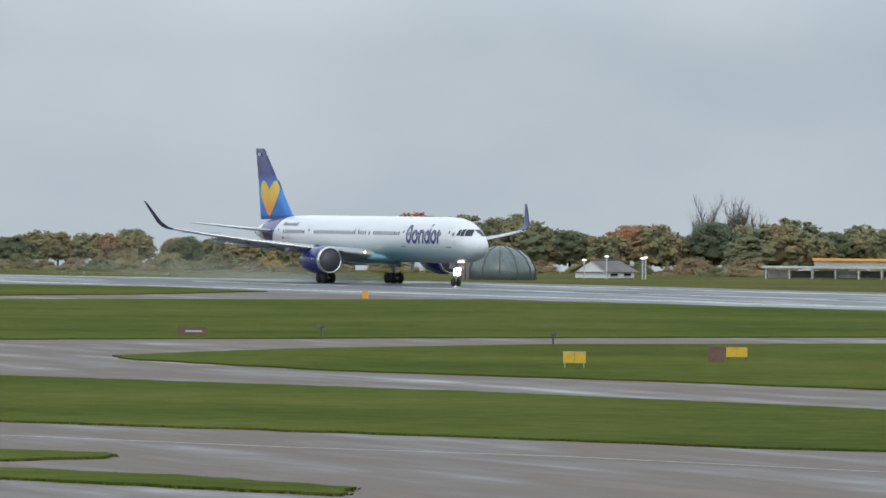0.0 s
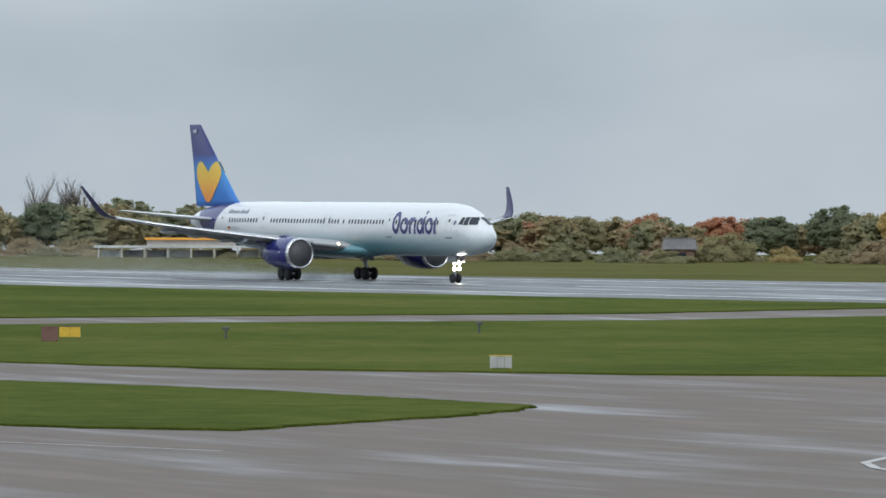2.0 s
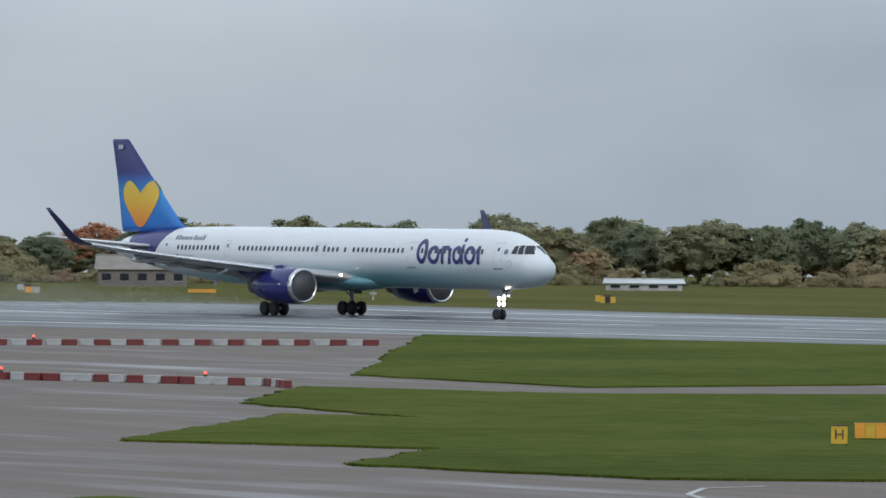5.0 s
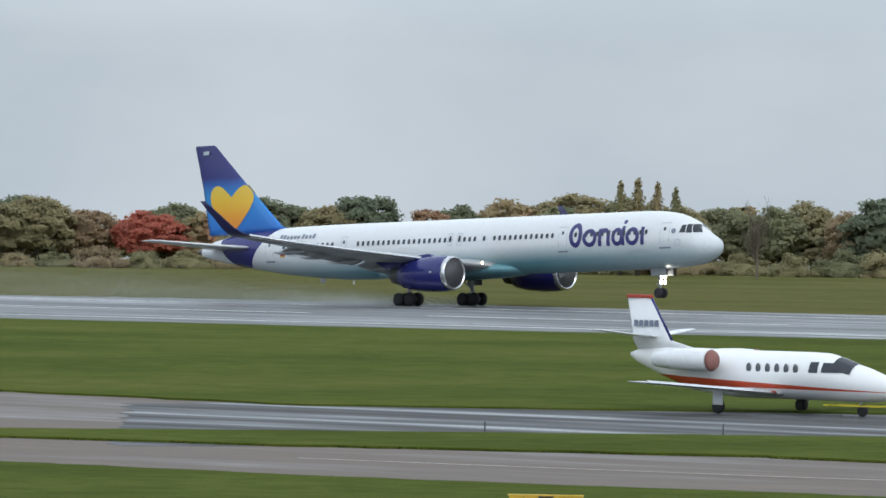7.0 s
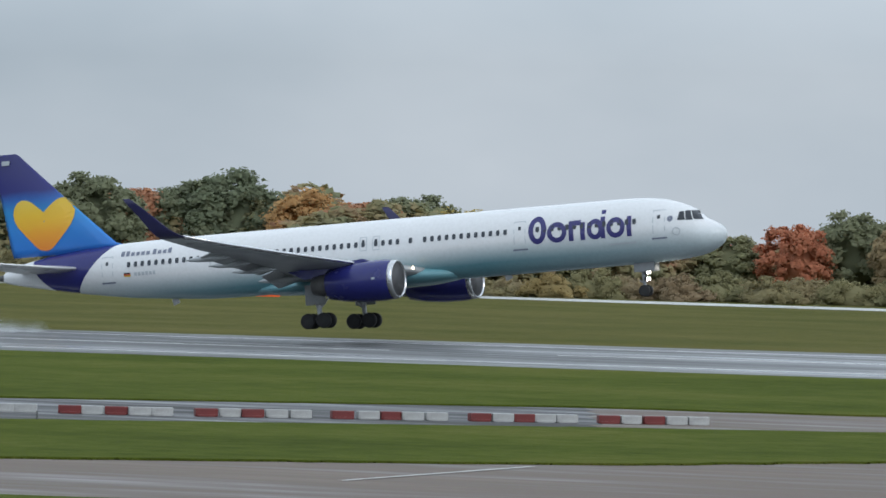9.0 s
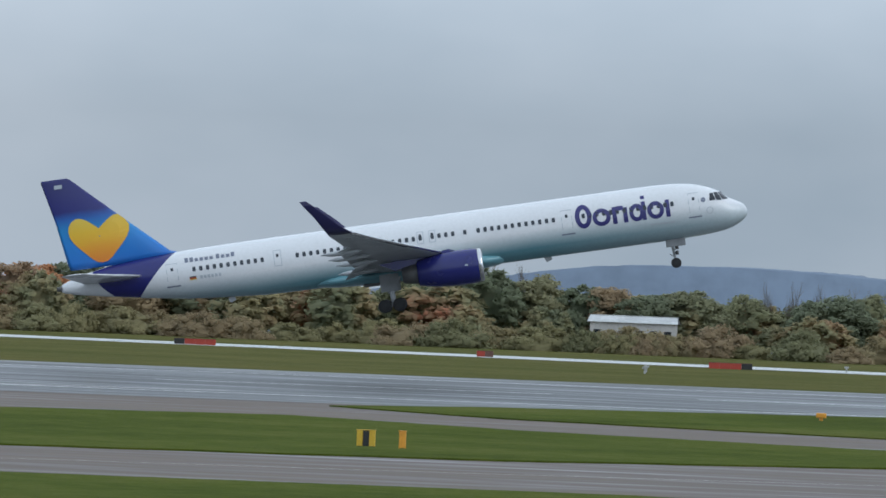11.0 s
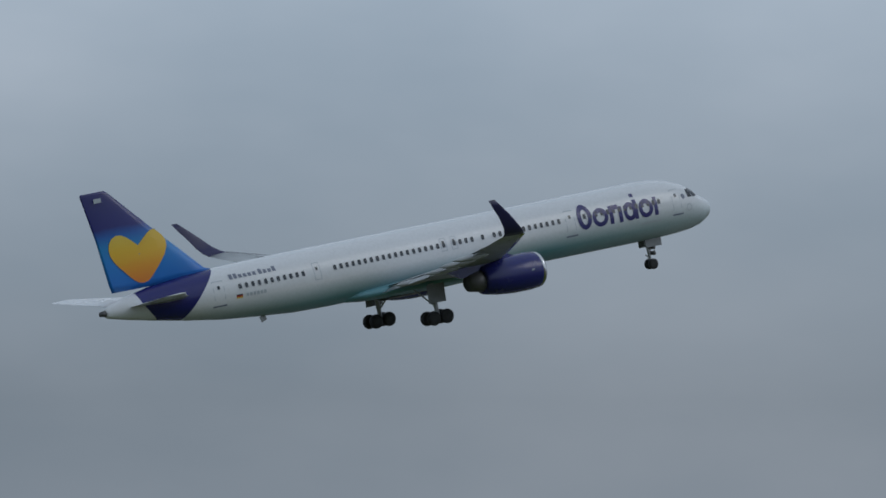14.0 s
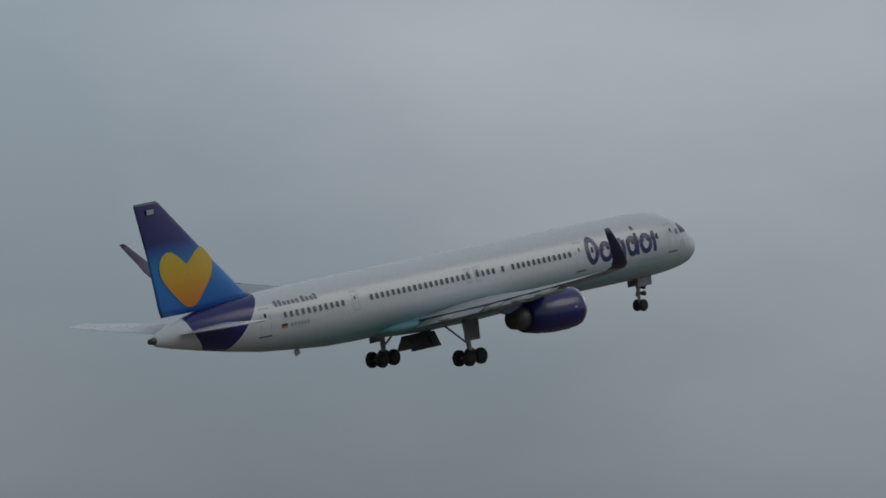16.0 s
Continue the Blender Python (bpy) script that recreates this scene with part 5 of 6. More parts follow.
barrier_row([(-318, 200.3), (-309, 222), (-302, 238.5)], 1.02, "rw", (14, 20), seed=4)
barrier_row([(-276, 162), (-265, 166.6), (-248, 171.4), (-230, 176.6), (-226.6, 175.2)], 0.98, "wrwrrwwr", (3, 9, 17, 27, 33, 45), seed=5)
for x_, y_, k_ in ((-169.8, 62.4, 0), (-169.0, 62.9, 1), (-166.4, 65.6, 0), (-165.9, 66.0, 1), (-164.3, 66.4, 0), (-158.4, 68.6, 1), (-156.9, 69.0, 0), (-153.0, 71.3, 1), (-152.2, 71.8, 0), (-151.2, 72.4, 1), (-147.4, 74.8, 0), (-146.3, 75.3, 1),
                   (-136.7, 70.7, 0), (-132.5, 71.5, 1), (-130.8, 71.6, 0), (-127.0, 72.5, 1), (-124.9, 72.3, 0), (-122.8, 72.1, 1), (-117.9, 73.5, 0), (-116.6, 73.9, 1)):
    ob_ = tagged(part("barrier_block", BLOCKS[k_], None), ("red", "white")[k_] + " plastic barrier block on the tarmac", "barrier", group="barrier rows")
    ob_.matrix_basis = pose(x_, y_, 0.012, 0, 0, face(x_, y_, 4 + 3 * k_))
tagged(part("mud_patch", slab([(-138.5, 77.0), (-138.3, 80.2), (-135.5, 81.8), (-128.6, 82.5), (-124.4, 84.3), (-111.4, 75.9), (-113.3, 68.5), (-118.9, 65.4)], 0.0, 0.02, 0.5, 77, 1.0), asphalt("wet_mud", (0.03, 0.026, 0.022), (0.12, 0.10, 0.09), 0.42, 0.16, 0.9, (0.6, 1.5, 1), 0.06)), "dark muddy patch with standing water", "mud", kind="structure")
tagged(part("parking_strip", slab([(-124.8, 144.3), (-114.4, 168.2), (-101.9, 186.8), (-75.3, 203.8), (-64.1, 261.1), (-35.3, 194.9), (-49.1, 157.7), (-73.0, 146.2), (-82.0, 128.9), (-91.8, 110.2)], 0.0, 0.02, 0.5, 78, 2.0), asphalt("wet_dark_asphalt", (0.028, 0.029, 0.031), (0.075, 0.073, 0.072), 0.455, 0.2, 0.85, (0.25, 1.6, 1), 0.08)), "dark wet asphalt parking strip", "parking strip", kind="structure")
barrier_row([(-88, 173.8), (-80, 176.5), (-73, 178.4), (-62, 181), (-52, 185.5), (-42, 195), (-34, 203)], 1.0, "rwrww", (), 5, 0.9, 1.0, 8)


def board(at, w, h, lift, mats, label, legs=M_WHITEB, frame_m=None, add=0.0, marks=()):
    """A low airfield sign: a box of panels on legs, fronts towards the mound."""
    x, y = at
    s = tagged(new("airfield_sign"), label, "sign", group="airfield signs")
    n = len(mats)
    for i, mt in enumerate(mats):
        part("panel", box(w / n - 0.015, 0.16, h, (-w / 2 + (i + 0.5) * w / n, 0, lift + h / 2), 0.015), mt, s)
    for dx in (-w * 0.42, w * 0.42):
        part("leg", box(0.05, 0.05, lift + 0.03, (dx, 0, lift / 2 - 0.005)), legs, s)
    part("cap", box(w + 0.04, 0.2, 0.04, (0, 0, lift + h + 0.02), 0.01), frame_m or legs, s)
    for (dx, dz, sx, sz, mt, rot) in marks:
        part("mark", box(sx, 0.01, sz, (dx, -0.087, lift + dz), 0, Matrix.Rotation(radians(rot), 4, "Y")), mt, s)
    s.matrix_basis = pose(x, y, 0.08, 0, 0, face(x, y, add))
    return s


def letter(sign_ob, text, size, at, material):
    cu = bpy.data.curves.new("letter", "FONT")
    cu.body, cu.size, cu.extrude, cu.align_x, cu.align_y = text, size, 0.004, "CENTER", "CENTER"
    tmp = bpy.data.objects.new("letter_curve", cu)
    scene.collection.objects.link(tmp)
    me = bpy.data.meshes.new_from_object(tmp.evaluated_get(bpy.context.evaluated_depsgraph_get()))
    bpy.data.objects.remove(tmp)
    me.materials.clear()
    me.materials.append(material)
    part("letter", me, None, sign_ob, "", False, pose(*at, 90))


board((-321.6, 130.7), 1.12, 0.52, 0.26, [M_YELLOW, M_YELLOW], "yellow airfield sign back on pale legs")
board((-332.3, 142.9), 0.86, 0.72, 0.08, [M_BROWNRED], "dark red-brown airfield sign", M_BROWNRED)
board((-335.7, 145.5), 1.10, 0.52, 0.20, [M_YELLOW, M_YELLOW], "yellow airfield sign back on dark legs", M_BROWNRED)
board((-398.4, 137.3), 1.75, 0.42, 0.06, [M_BROWNRED, M_BROWNRED, M_BROWNRED], "low dark red airfield sign in the grass", M_BROWNRED, None, 0, ((0.1, 0.22, 1.0, 0.10, M_OUTLINE, 0),))
board((-544.8, 202.8), 0.50, 0.58, 0.04, [M_ORANGE], "small orange marker box", M_ORANGE)
board((-277.4, 140.9), 0.98, 0.52, 0.08, [M_WHITEB, M_WHITEB, M_WHITEB], "cream airfield sign back in the grass", M_YELLOW, M_YELLOW)
sg = board((-154.9, 145.2), 0.58, 0.62, 0.08, [M_YELLOW], "square yellow taxiway sign with black letter", M_BLACK, M_BLACK)
letter(sg, "H", 0.5, (0, -0.09, 0.39), M_BLACK)
board((-159.2, 150.7), 1.5, 0.5, 0.06, [M_ORANGE, M_YELLOW, M_ORANGE, M_ORANGE], "long orange and yellow airfield sign back", M_ORANGE)
sg = board((-43.7, 75.6), 1.85, 0.82, 0.06, [M_YELLOW, M_YELLOW, M_BLACK, M_YELLOW, M_YELLOW], "yellow and black taxiway direction sign", M_BLACK, M_YELLOW)
letter(sg, "C", 0.5, (-0.42, -0.09, 0.46), M_BLACK)
part("mark", box(0.22, 0.012, 0.34, (0.42, -0.09, 0.46)), M_BLACK, sg)
letter(sg, "B", 0.55, (0.0, -0.09, 0.46), M_YELLOW)
for ob_ in [sg]:
    for dx, sgn in ((-0.74, -1), (0.72, 1)):
        part("arrow", box(0.30, 0.012, 0.05, (dx, -0.09, 0.46), 0, Matrix.Rotation(radians(40 * sgn), 4, "Y")), M_BLACK, ob_)
        part("arrow", box(0.16, 0.012, 0.05, (dx + sgn * 0.06, -0.09, 0.54)), M_BLACK, ob_)
sg = board((57.8, 203.6), 0.92, 0.76, 0.06, [M_YELLOW, M_BLACK, M_YELLOW], "yellow and black taxiway sign in the grass", M_BLACK, M_YELLOW)
board((59.6, 203.4), 0.34, 0.80, 0.05, [M_ORANGE], "narrow orange sign back in the grass", M_ORANGE)
sg = board((95.4, 221.0), 0.75, 0.75, 0.04, [M_SIGNRED], "small red and black airfield sign", M_ORANGE, M_ORANGE)
for at_, w_, mats_ in (((-12.2, 631.8), 4.6, [M_BLACK, M_SIGNRED, M_SIGNRED, M_SIGNRED]), ((48.4, 606.8), 4.6, [M_SIGNRED, M_SIGNRED, M_SIGNRED, M_BLACK]), ((20.2, 628.1), 1.8, [M_SIGNRED, M_BROWNRED]), ((117.1, 577.4), 3.6, [M_SIGNRED, M_SIGNRED]),
                       ((163.6, 461.7), 4.0, [M_SIGNRED, M_SIGNRED, M_SIGNRED]), ((132.5, 540.1), 3.6, [M_ORANGE, M_ORANGE, M_ORANGE]), ((135.9, 530.0), 2.9, [M_YELLOW, M_BLACK, M_YELLOW]), ((181.7, 404.6), 5.5, [M_ORANGE, M_ORANGE, M_ORANGE, M_ORANGE])):
    board(at_, w_, 0.62, 0.05, mats_, "long low coloured airfield sign by the runway edge", M_BROWNRED)
for at_, mats_ in (((-521.1, 337.1), [M_ORANGE, M_BLACK, M_YELLOW]), ((-516.5, 361.1), [M_WHITEB, M_BLACK]), ((-440.9, 369.3), [M_YELLOW, M_BLACK]), ((-433.7, 363.9), [M_YELLOW, M_BLACK, M_YELLOW]), ((-246.0, 476.7), [M_ORANGE, M_YELLOW]), ((-500.5, 350.9), [M_ORANGE, M_WHITEB])):
    board(at_, 1.35, 0.55, 0.06, mats_, "small yellow and black airfield sign on the far grass", M_BROWNRED)
board((-497.0, 367.5), 2.6, 0.26, 0.08, [M_ORANGE, M_ORANGE], "long low orange airfield sign", M_ORANGE)


def post(at, h, r, material, label, cap=None, lens=None):
    p = tagged(part("marker_post", tube((0, 0, 0), (0, 0, h), r, r * 0.8, 8), material), label, "marker", group="markers")
    if cap:
        part("cap", box(r * 5, r * 4, r * 2.2, (0, 0, h), r * 0.3), cap, p)
    p.matrix_basis = pose(at[0], at[1], 0.02)
    return p


for at_ in ((-88.3, 137.4), (-82.2, 142.8), (-76.1, 148.1), (-70.3, 153.2), (-63.8, 159.7), (-57.2, 165.2), (-50, 173), (-94, 131)):
    post(at_, 0.42, 0.035, M_DARKGREY, "short dark taxiway edge marker")
for at_ in ((-308.0, 448.7), (-302.2, 455.2), (-304.7, 445.2), (-271.9, 452.1)):
    post(at_, 0.85, 0.09, M_SOCK, "orange runway equipment post", M_SOCK)
for at_ in ((-396.8, 144.9), (-336.4, 154.7), (-343.4, 173.1), (-375.3, 151.2)):
    post(at_, 0.62, 0.07, M_DARKGREY, "dark taxiway light in the grass", M_DARKGREY)
for at_ in ((44.1, 546.6), (-184.2, 414.7), (-380.8, 441.0), (43.3, 558.8), (-461.3, 360.0), (102.7, 520.0), (59.5, 629.1), (64.4, 620.8), (156.3, 496.0)):
    post(at_, 0.55, 0.10, M_WHITEB, "white runway edge light", M_WHITEB)
for at_ in ((73.1, 328.0), (73.2, 326.3)):
    post(at_, 0.42, 0.13, M_ORANGE, "orange marker in the grass", M_ORANGE)


# ---- windsocks ----
def windsock(at, h, droop, turn):
    w = tagged(new("windsock"), "orange fabric windsock on a thin pole", "windsock")
    part("pole", tube((0, 0, 0), (0, 0, h), 0.06, 0.045, 8), M_STRUT, w)
    a = radians(droop)
    d = Vector((math.cos(a), 0, -math.sin(a)))
    rings = []
    n = Vector((math.sin(a), 0, math.cos(a)))
    for i in range(9):
        u = i / 8
        c = Vector((0.08, 0, h - 0.1)) + d * (2.6 * u)
        r = 0.42 - 0.18 * u + 0.03 * math.sin(i * 2.1)
        rings.append([c + n * (r * math.cos(2 * math.pi * k / 14)) + Vector((0, r * math.sin(2 * math.pi * k / 14), 0)) for k in range(14)])
    part("sock", loft(rings), M_SOCK, w, "orange sock", True)
    w.matrix_basis = pose(at[0], at[1], 0, 0, 0, turn)


windsock((-618.6, 305.7), 5.2, 62, 205)
windsock((220.0, 451.4), 4.2, 66, 190)


# ---- low buildings beyond the runway ----
def shed(at, w, d, h, pitch, wall_m, roof_m, label, yaw_add=0.0, openings=3, dormer=False):
    s = tagged(new("building"), label, "building", group="buildings beyond the runway")
    part("wall", box(w, d, h, (0, 0, h / 2)), wall_m, s)
    bm = bmesh.new()
    o = 0.35
    q = [(-w / 2 - o, -d / 2 - o, h), (w / 2 + o, -d / 2 - o, h), (w / 2 + o, d / 2 + o, h), (-w / 2 - o, d / 2 + o, h), (-w / 2 - o * 0.5, 0, h + pitch), (w / 2 + o * 0.5, 0, h + pitch)]
    vs = [bm.verts.new(p) for p in q]
    for f in ((0, 1, 5, 4), (2, 3, 4, 5), (3, 2, 1, 0)):
        bm.faces.new([vs[i] for i in f])
    roof = part("roof", bm, roof_m, s)
    for sx in (-1, 1):
        part("gable", loft([[(sx * (w / 2 + k), -d / 2, h), (sx * (w / 2 + k), d / 2, h), (sx * (w / 2 + k), 0, h + pitch * 0.94)] for k in (-0.12, 0.02)]), wall_m, s)
    part("ridge", box(w + 0.5, 0.25, 0.12, (0, 0, h + pitch + 0.02), 0.03), roof_m, roof)
    for i in range(openings):
        x = -w / 2 + (i + 0.5) * w / openings
        win = part("window", box(min(1.4, w / openings * 0.5), 0.06, h * 0.42, (x, -d / 2 - 0.01, h * 0.55)), M_GLASS, s)
        part("sill", box(min(1.5, w / openings * 0.55), 0.14, 0.06, (x, -d / 2 - 0.05, h * 0.32)), M_WHITEB, win)
    if dormer:
        dm = part("dormer", box(w * 0.24, d * 0.5, pitch * 0.55, (w * 0.3, -d * 0.22, h + pitch * 0.55)), roof_m, s)
        part("pane", box(w * 0.2, 0.05, pitch * 0.32, (w * 0.3, -d * 0.48, h + pitch * 0.55)), M_GLASS, dm)
    s.matrix_basis = pose(at[0], at[1], 0, 0, 0, face(*at, yaw_add))


M_HOUSE = paint("white_wall", (0.74, 0.74, 0.72), 0.7, 0, 0.08, 0.4)
shed((-549.1, 398.1), 9.0, 5, 1.7, 1.45, M_DULL, paint("roof_tan", (0.26, 0.23, 0.20), 0.8, 0, 0.15, 0.8), "low pale bungalow with tan roof and dormer", 0, 5, True)
shed((-585.9, 385.0), 13, 5, 0.7, 0.7, M_DULL, M_ROOF, "low dark-roofed sheds by the hedge", 0, 4)
shed((-702.9, 289.1), 4.6, 4.4, 0.65, 1.25, M_HOUSE, M_ROOF, "small white house with a dark pitched roof", 52, 2)
shed((-512.8, 433.6), 7.6, 5, 0.7, 0.4, M_RENDER, M_FENCE, "long low shed with a white roof", 0, 4)
shed(tuple(on_arc(-2.35, 803)[:2]), 10.6, 5, 3.9, 0.8, M_RENDER, M_FENCE, "pale low industrial shed among the trees", 0, 6)
shed((-258.1, 628.1), 24, 6, 1.0, 0.9, M_DULL, M_ROOF, "long grey-roofed shed behind the hedge", 0, 7)
shed((-646.7, 349.3), 3.0, 4, 1.4, 1.1, paint("brick_brown", (0.20, 0.12, 0.09), 0.85, 0, 0.2, 1.2), M_ROOF, "brown brick house end by the trees", 0, 1)


M_LIT = paint("lamp_head_glow", (1.0, 0.97, 0.90), 0.4, 0, 0.0, 1, 1.6)


def canopy(at, w, h, label, red):
    s = tagged(new("canopy"), label, "canopy")
    part("roof", box(w, 3.0, 0.22, (0, 0, h), 0.04), M_FENCE, s)
    for i in range(9):
        part("post", box(0.14, 0.14, h, (-w / 2 + 0.5 + i * (w - 1) / 8, -1.2, h / 2)), M_FENCE, s)
        if i < 8:
            part("bay", box((w - 1) / 8 - 0.4, 0.1, h * 0.6, (-w / 2 + 0.5 + (i + 0.5) * (w - 1) / 8, 0.6, h * 0.4)), M_DARKGREY if i % 3 else M_FENCE, s)
    if red:
        part("awning", box(w * 0.48, 1.2, 0.25, (w * 0.0, 1.6, h + 0.85), 0.03), M_ORANGE, s, "orange-red awning")
        part("awning_frame", box(w * 0.46, 0.1, 0.65, (w * 0.0, 1.6, h + 0.45)), M_RENDER, s)
    s.matrix_basis = pose(at[0], at[1], 0, 0, 0, face(*at))


canopy((-696.6, 316.2), 21.0, 1.25, "long pale open canopy with a red awning behind", True)


def dome(at, r, h):
    s = tagged(new("glazed_dome"), "dark ribbed glazed dome beside the runway", "dome")
    prof = [(0, 1.0), (0.35, 0.97), (0.65, 0.82), (0.88, 0.55), (1.0, 0.22)]
    part("shell", loft([[(math.cos(2 * math.pi * i / 24) * r * k, math.sin(2 * math.pi * i / 24) * r * k, h * z) for i in range(24)] for z, k in prof]), paint("dome_skin", (0.13, 0.165, 0.16), 0.3, 0, 0.2, 0.8), s, "", True)
    for i in range(12):
        a = 2 * math.pi * i / 12
        bm = bmesh.new()
        for (z0, k0), (z1, k1) in zip(prof, prof[1:]):
            tube((math.cos(a) * r * k0 * 1.01, math.sin(a) * r * k0 * 1.01, h * z0), (math.cos(a) * r * k1 * 1.01, math.sin(a) * r * k1 * 1.01, h * z1), 0.07, 0.07, 5, bm)
        part("rib", bm, M_DARKGREY, s)
    tun = part("tunnel", loft([[(x, math.cos(math.pi * i / 10) * 1.9, math.sin(math.pi * i / 10) * 2.2) for i in range(11)] for x in (-4.6, -2.2)], False, False), M_DULL, s, "low ribbed tunnel", True)
    for x in (-4.6, -4.1, -3.6, -3.1, -2.6):
        bm = bmesh.new()
        for i in range(10):
            tube((x, math.cos(math.pi * i / 10) * 1.95, math.sin(math.pi * i / 10) * 2.25), (x, math.cos(math.pi * (i + 1) / 10) * 1.95, math.sin(math.pi * (i + 1) / 10) * 2.25), 0.09, 0.09, 5, bm)
        part("rib", bm, M_DARKGREY, tun)
    s.matrix_basis = pose(at[0], at[1], 0, 0, 0, face(*at))


dome((-683.8, 269.5), 3.7, 3.5)
for at_, h_ in (((-692.6, 282.5), 2.0), ((-691.7, 284.7), 2.4), ((-690.2, 288.2), 2.2), ((-690.1, 288.5), 2.3)):
    lp = tagged(part("street_lamp", tube((0, 0, 0), (0, 0, h_), 0.10, 0.08, 8), M_FENCE), "pale street lamp with a round head", "street lamp", group="street lamps")
    part("head", lathe([(-0.08, 0.05), (-0.05, 0.22), (0.04, 0.24), (0.09, 0.08)], 12, "Z"), M_LIT, lp, "lit round lamp head", True, Matrix.Translation((0, 0, h_)))
    lp.matrix_basis = pose(at_[0], at_[1], 0)
# red and white works boxes, a rusty wall, low orange gear
w_ = tagged(part("works_hut", box(3.1, 1.6, 1.55, (0, 0, 0.78), 0.04), M_WHITEB), "red and white chequered works hut", "hut")
for i in range(4):
    for k in range(2):
        if (i + k) % 2:
            part("chequer", box(0.76, 0.04, 0.74, (-1.14 + i * 0.76, -0.81, 0.4 + k * 0.76)), M_SIGNRED, w_)
w_.matrix_basis = pose(-227.3, 497.8, 0, 0, 0, face(-227.3, 497.8))
w_ = tagged(part("rusty_wall", box(11, 0.4, 1.1, (0, 0, 0.55), 0.03), paint("rust", (0.24, 0.09, 0.055), 0.9, 0, 0.25, 0.7)), "long low rust-red wall on the grass", "wall")
part("coping", box(11.2, 0.5, 0.1, (0, 0, 1.14), 0.02), M_RENDER, w_)
w_.matrix_basis = pose(-285.4, 556.9, 0, 0, 0, face(-285.4, 556.9))
for at_, s_ in (((-246.7, 594.6), 1.6), ((-249.6, 593.2), 0.9), ((-244.9, 595.6), 0.7)):
    o_ = tagged(part("equipment_frame", box(0.3, 0.3, s_, (0, 0, s_ / 2), 0.03), M_SOCK), "orange steel equipment frame on the far grass", "equipment")
    part("base", box(2.0, 0.8, 0.3, (0, 0, 0.15), 0.03), M_SOCK, o_)
    o_.matrix_basis = pose(at_[0], at_[1], 0, 0, 0, face(*at_))


# ---- painted guide lines on the taxiways ----
for pts_, w_ in (([(-182.4, 104.8), (-191.6, 112.4), (-216.9, 135.0), (-234.3, 151.9), (-246.7, 164.7)], 0.32), ([(-182.4, 104.8), (-178.8, 103.1), (-174.3, 101.9), (-168.7, 100.8)], 0.3), ([(-130.4, 120.8), (-130.2, 118.2), (-127.0, 114.9), (-122.1, 111.8), (-118.1, 110.9)], 0.22),
                 ([(-81.1, 107.2), (-64.1, 109.5), (-49.1, 112.8), (-40.6, 115.5), (-27.7, 120.1)], 0.22), ([(-15.6, 128.6), (-16.8, 141.7), (-17.3, 147.5)], 0.3), ([(47.4, 159.9), (65.6, 166.9), (84.3, 175.9)], 0.25), ([(-234.5, 73.8), (-222.0, 79.7), (-212.3, 86.0), (-198.2, 91.0)], 0.2), ([(13.4, 337.9), (30.6, 350.3)], 1.6)):
    tagged(part("taxiway_marking", strip(pts_, w_, 0.034), M_FADED), "faded painted guide line on the paving", "marking", kind="structure")


# ---- spray thrown up behind the wheels, in fine drops ----
def make_spray():
    rng = random.Random(31)
    verts, faces = [], []
    for _ in range(230000):
        u = rng.random() ** 1.6
        x = -1.5 - 75 * u
        lane = rng.choice((-3.7, 3.7, 0.0))
        spread = 0.7 + 5.0 * u
        z = abs(rng.gauss(0, 0.30 + 2.0 * u))
        p = Vector((x, lane * (1 - 0.4 * u) + rng.gauss(0, spread), 0.03 + z))
        s = rng.uniform(0.005, 0.012)
        k = len(verts)
        d = Vector((rng.gauss(0, 1), rng.gauss(0, 1), rng.gauss(0, 1))).normalized() * s
        e = d.orthogonal().normalized() * s
        verts += [p + d, p + e, p - d - e]
        faces.append((k, k + 1, k + 2))
    me = bpy.data.meshes.new("spray")
    me.from_pydata([tuple(v) for v in verts], [], faces)
    me.materials.append(paint("spray_drops", (0.62, 0.66, 0.68), 0.5, 0, 0.02))
    return tagged(new("wheel_spray", me), "fine white water spray behind the wheels", "spray", kind="stuff")


spray = make_spray()


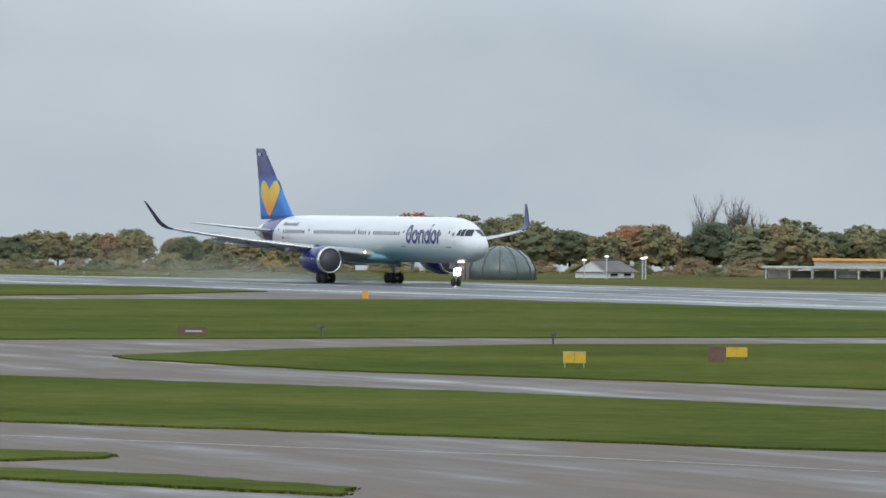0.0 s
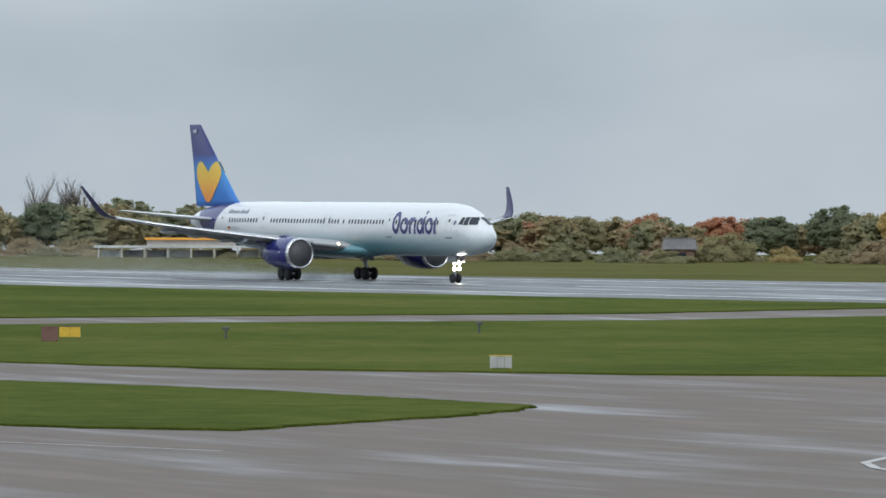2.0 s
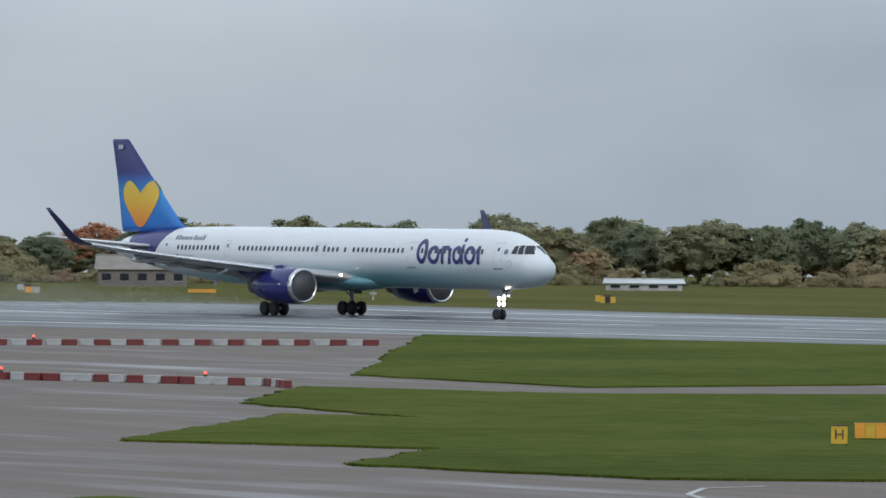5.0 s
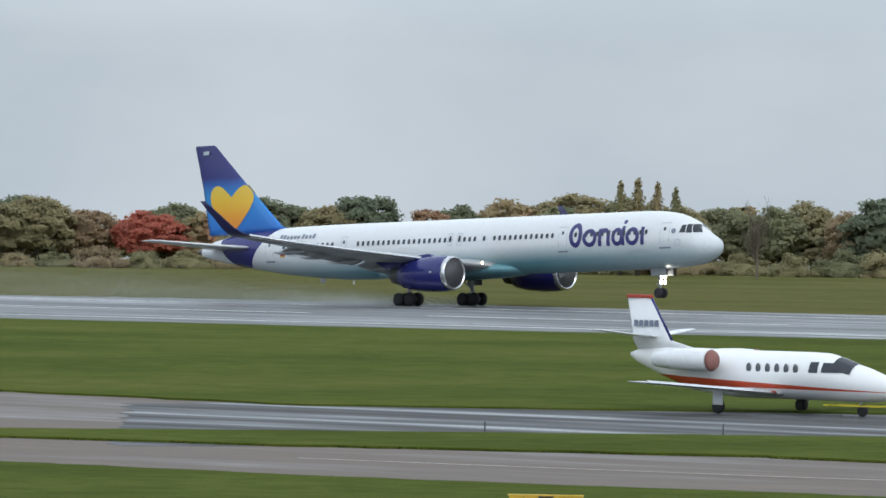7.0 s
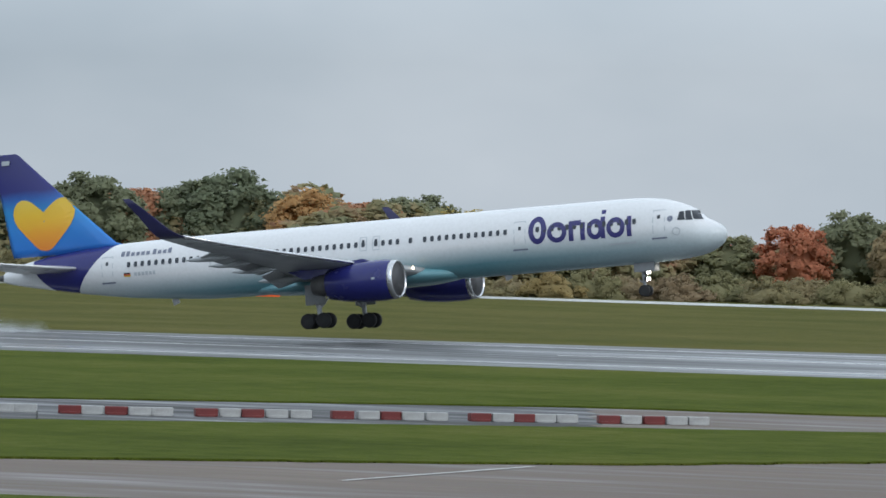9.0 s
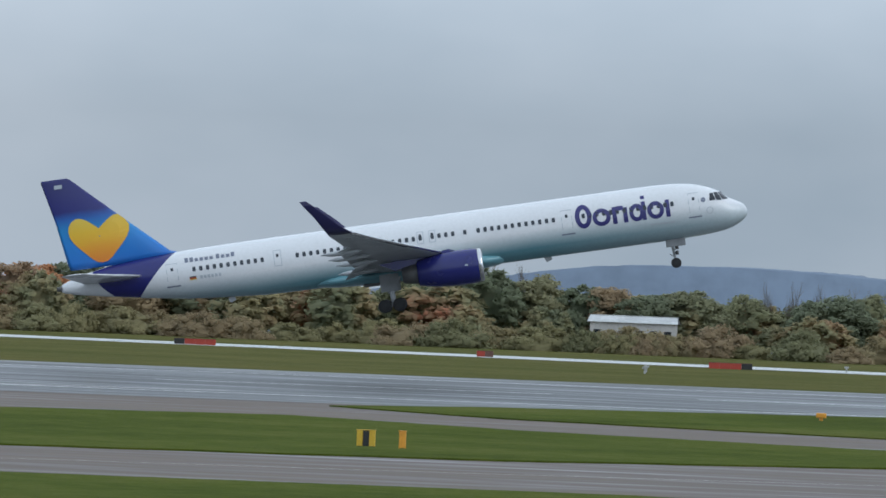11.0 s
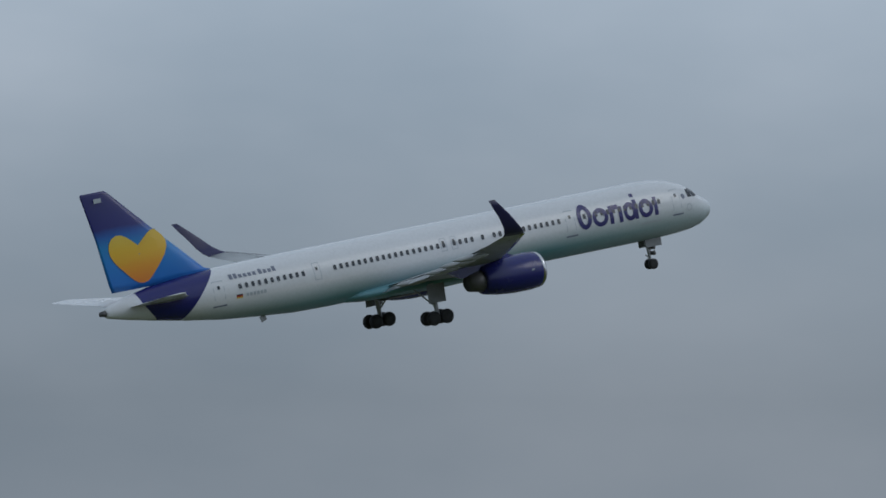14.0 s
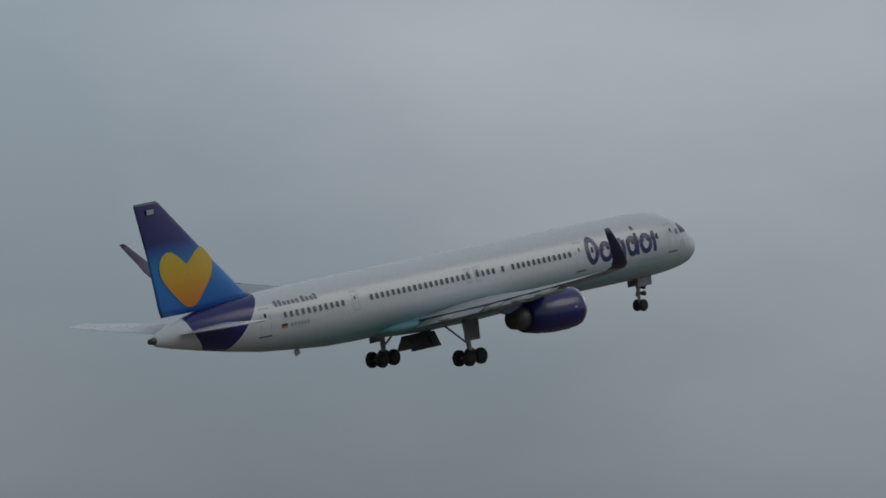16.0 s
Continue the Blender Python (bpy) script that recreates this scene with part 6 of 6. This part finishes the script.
# ---- what moves ----
TAKEOFF = [  # seconds, x, y, z, yaw, pitch, bank
    (0, -651.2, 241.8, 0.00, 3.89, 0.00, 0.0),
    (0.5, -619.9, 243.9, 0.00, 3.61, 0.00, 0.0),
    (1, -601.0, 251.5, 0.00, 3.28, 0.00, 0.0),
    (1.5, -570.1, 254.3, 0.00, 2.94, 0.00, 0.0),
    (2, -542.3, 258.9, 0.00, 2.56, 0.00, 0.0),
    (2.4, -517.8, 261.6, 0.00, 2.23, 0.00, 0.0),
    (2.5, -515.0, 264.0, 0.00, 2.13, 0.00, 0.0),
    (2.6, -512.4, 266.5, 0.00, 2.04, 0.00, 0.0),
    (2.7, -512.2, 270.3, 0.00, 1.94, 0.00, 0.0),
    (2.8, -513.3, 274.9, 0.00, 1.84, 0.00, 0.0),
    (2.9, -514.2, 279.6, 0.00, 1.75, 0.00, 0.0),
    (3, -513.7, 283.5, 0.00, 1.67, 0.00, 0.0),
    (3.1, -511.9, 286.7, 0.00, 1.59, 0.00, 0.0),
    (3.2, -509.8, 289.8, 0.00, 1.52, 0.00, 0.0),
    (3.3, -506.9, 292.6, 0.00, 1.45, 0.00, 0.0),
    (3.4, -502.9, 294.7, 0.00, 1.39, 0.00, 0.0),
    (3.5, -497.5, 296.0, 0.00, 1.33, 0.00, 0.0),
    (3.6, -493.2, 298.0, 0.00, 1.27, 0.00, 0.0),
    (4, -466.4, 300.0, 0.00, 1.05, 0.00, 0.0),
    (4.5, -429.9, 300.8, 0.00, 0.74, 0.00, 0.0),
    (5, -395.4, 303.7, 0.00, 0.37, 0.00, 0.0),
    (5.2, -380.8, 304.4, 0.00, 0.21, 0.00, 0.0),
    (5.3, -372.3, 303.4, 0.00, 0.13, 0.08, 0.0),
    (5.5, -358.5, 304.0, 0.00, -0.05, 0.18, 0.0),
    (5.8, -343.7, 310.6, 0.00, -0.31, 0.46, 0.0),
    (6.1, -332.8, 321.6, 0.00, -0.51, 0.88, 0.0),
    (6.4, -322.6, 334.3, 0.00, -0.62, 1.39, 0.0),
    (6.7, -309.6, 345.4, 0.01, -0.62, 1.96, 0.0),
    (7, -290.7, 351.4, 0.03, -0.55, 2.57, 0.0),
    (7.2, -273.3, 350.8, 0.05, -0.46, 2.97, 0.0),
    (7.3, -263.0, 348.6, 0.07, -0.41, 3.17, 0.0),
    (7.5, -244.9, 346.6, 0.09, -0.31, 3.58, 0.0),
    (8, -198.8, 340.7, 0.30, -0.06, 4.62, 0.0),
    (8.5, -156.8, 341.4, 0.79, 0.20, 5.03, 0.0),
    (8.7, -144.7, 350.9, 1.04, 0.31, 5.36, 0.0),
    (8.8, -137.6, 352.5, 1.18, 0.38, 5.54, 0.0),
    (9, -123.6, 356.7, 1.44, 0.58, 5.95, 0.0),
    (9.3, -102.5, 365.1, 1.85, 0.99, 6.67, 0.0),
    (9.6, -80.6, 375.0, 2.30, 1.56, 7.45, 0.0),
    (9.9, -57.7, 385.4, 2.83, 2.29, 8.24, 0.0),
    (10.2, -33.5, 395.0, 3.48, 3.16, 8.96, 0.0),
    (10.5, -8.0, 402.1, 4.28, 4.16, 9.56, 0.0),
    (10.7, 9.7, 404.6, 4.92, 4.88, 9.84, 0.0),
    (10.8, 18.7, 405.0, 5.27, 5.26, 9.95, 0.0),
    (11, 35.0, 410.5, 6.06, 6.01, 10.07, 0.0),
    (11.5, 76.5, 416.0, 8.37, 7.91, 10.02, 0.0),
    (12, 117.9, 428.0, 11.39, 10.40, 10.41, -1.0),
    (12.5, 156.9, 409.3, 14.90, 12.30, 10.64, -0.6),
    (13, 194.0, 387.8, 18.76, 13.86, 11.05, -0.3),
    (13.1, 201.0, 383.8, 19.40, 14.13, 11.08, -0.3),
    (13.2, 209.3, 382.7, 20.05, 14.39, 11.09, -0.3),
    (13.5, 233.5, 379.0, 21.99, 15.09, 11.09, -0.3),
    (14, 271.6, 371.8, 25.27, 15.98, 11.13, -0.3),
    (14.5, 302.7, 351.4, 28.67, 14.94, 11.99, 0.0),
    (15, 317.0, 300.4, 31.38, 15.34, 12.50, 0.7),
    (15.5, 349.3, 294.2, 34.44, 14.84, 12.66, 0.7),
    (15.6, 357.5, 296.2, 35.07, 14.63, 12.56, 0.7),
    (15.7, 366.6, 299.8, 35.71, 14.45, 12.42, 0.6),
    (15.8, 376.4, 304.1, 36.35, 14.28, 12.28, 0.6),
    (15.9, 386.2, 308.7, 36.99, 14.10, 12.14, 0.6),
    (16, 394.6, 310.1, 37.63, 13.94, 12.00, 0.6)]


def motions():
    walk(airliner, [(t, pose(x, y, z, b, -p, w)) for t, x, y, z, w, p, b in TAKEOFF])
    for s, wing in airliner_wings.items():
        at = wing.matrix_basis.translation.copy()
        walk(wing, [(t, Matrix.Translation(at) @ pose(0, 0, 0, s * a)) for t, a in ((0, 0), (7.3, 0.6), (8.7, 1.4), (10.5, 2.6), (12, 2.6), (14.5, 2.7), (16, 2.4))])
    for s, door in airliner_bays.items():
        at = door.matrix_basis.translation.copy()
        walk(door, [(t, Matrix.Translation(at) @ pose(0, 0, 0, s * a)) for t, a in ((0, 11), (14.3, 11), (14.9, -25), (15.5, -58), (16, -62))])
    last = [r for r in TAKEOFF if r[0] <= 8.7][-1]
    walk(spray, [(t, pose(x, y, 0, 0, 0, w)) for t, x, y, z, w, p, b in TAKEOFF if t <= 8.7] + [(16, pose(last[1] + 6, last[2], 0, 0, 0, last[4]))])
    for gear in airliner_gears.values():
        walk(gear, [(t, pose(0, 0, -d)) for t, d in ((0, 0), (5.2, 0), (7.3, 0.07), (7.5, 0.09), (8.0, 0.3), (8.5, 0.62), (8.7, 0.6), (9.3, 0.42), (16, 0.42))])


motions()
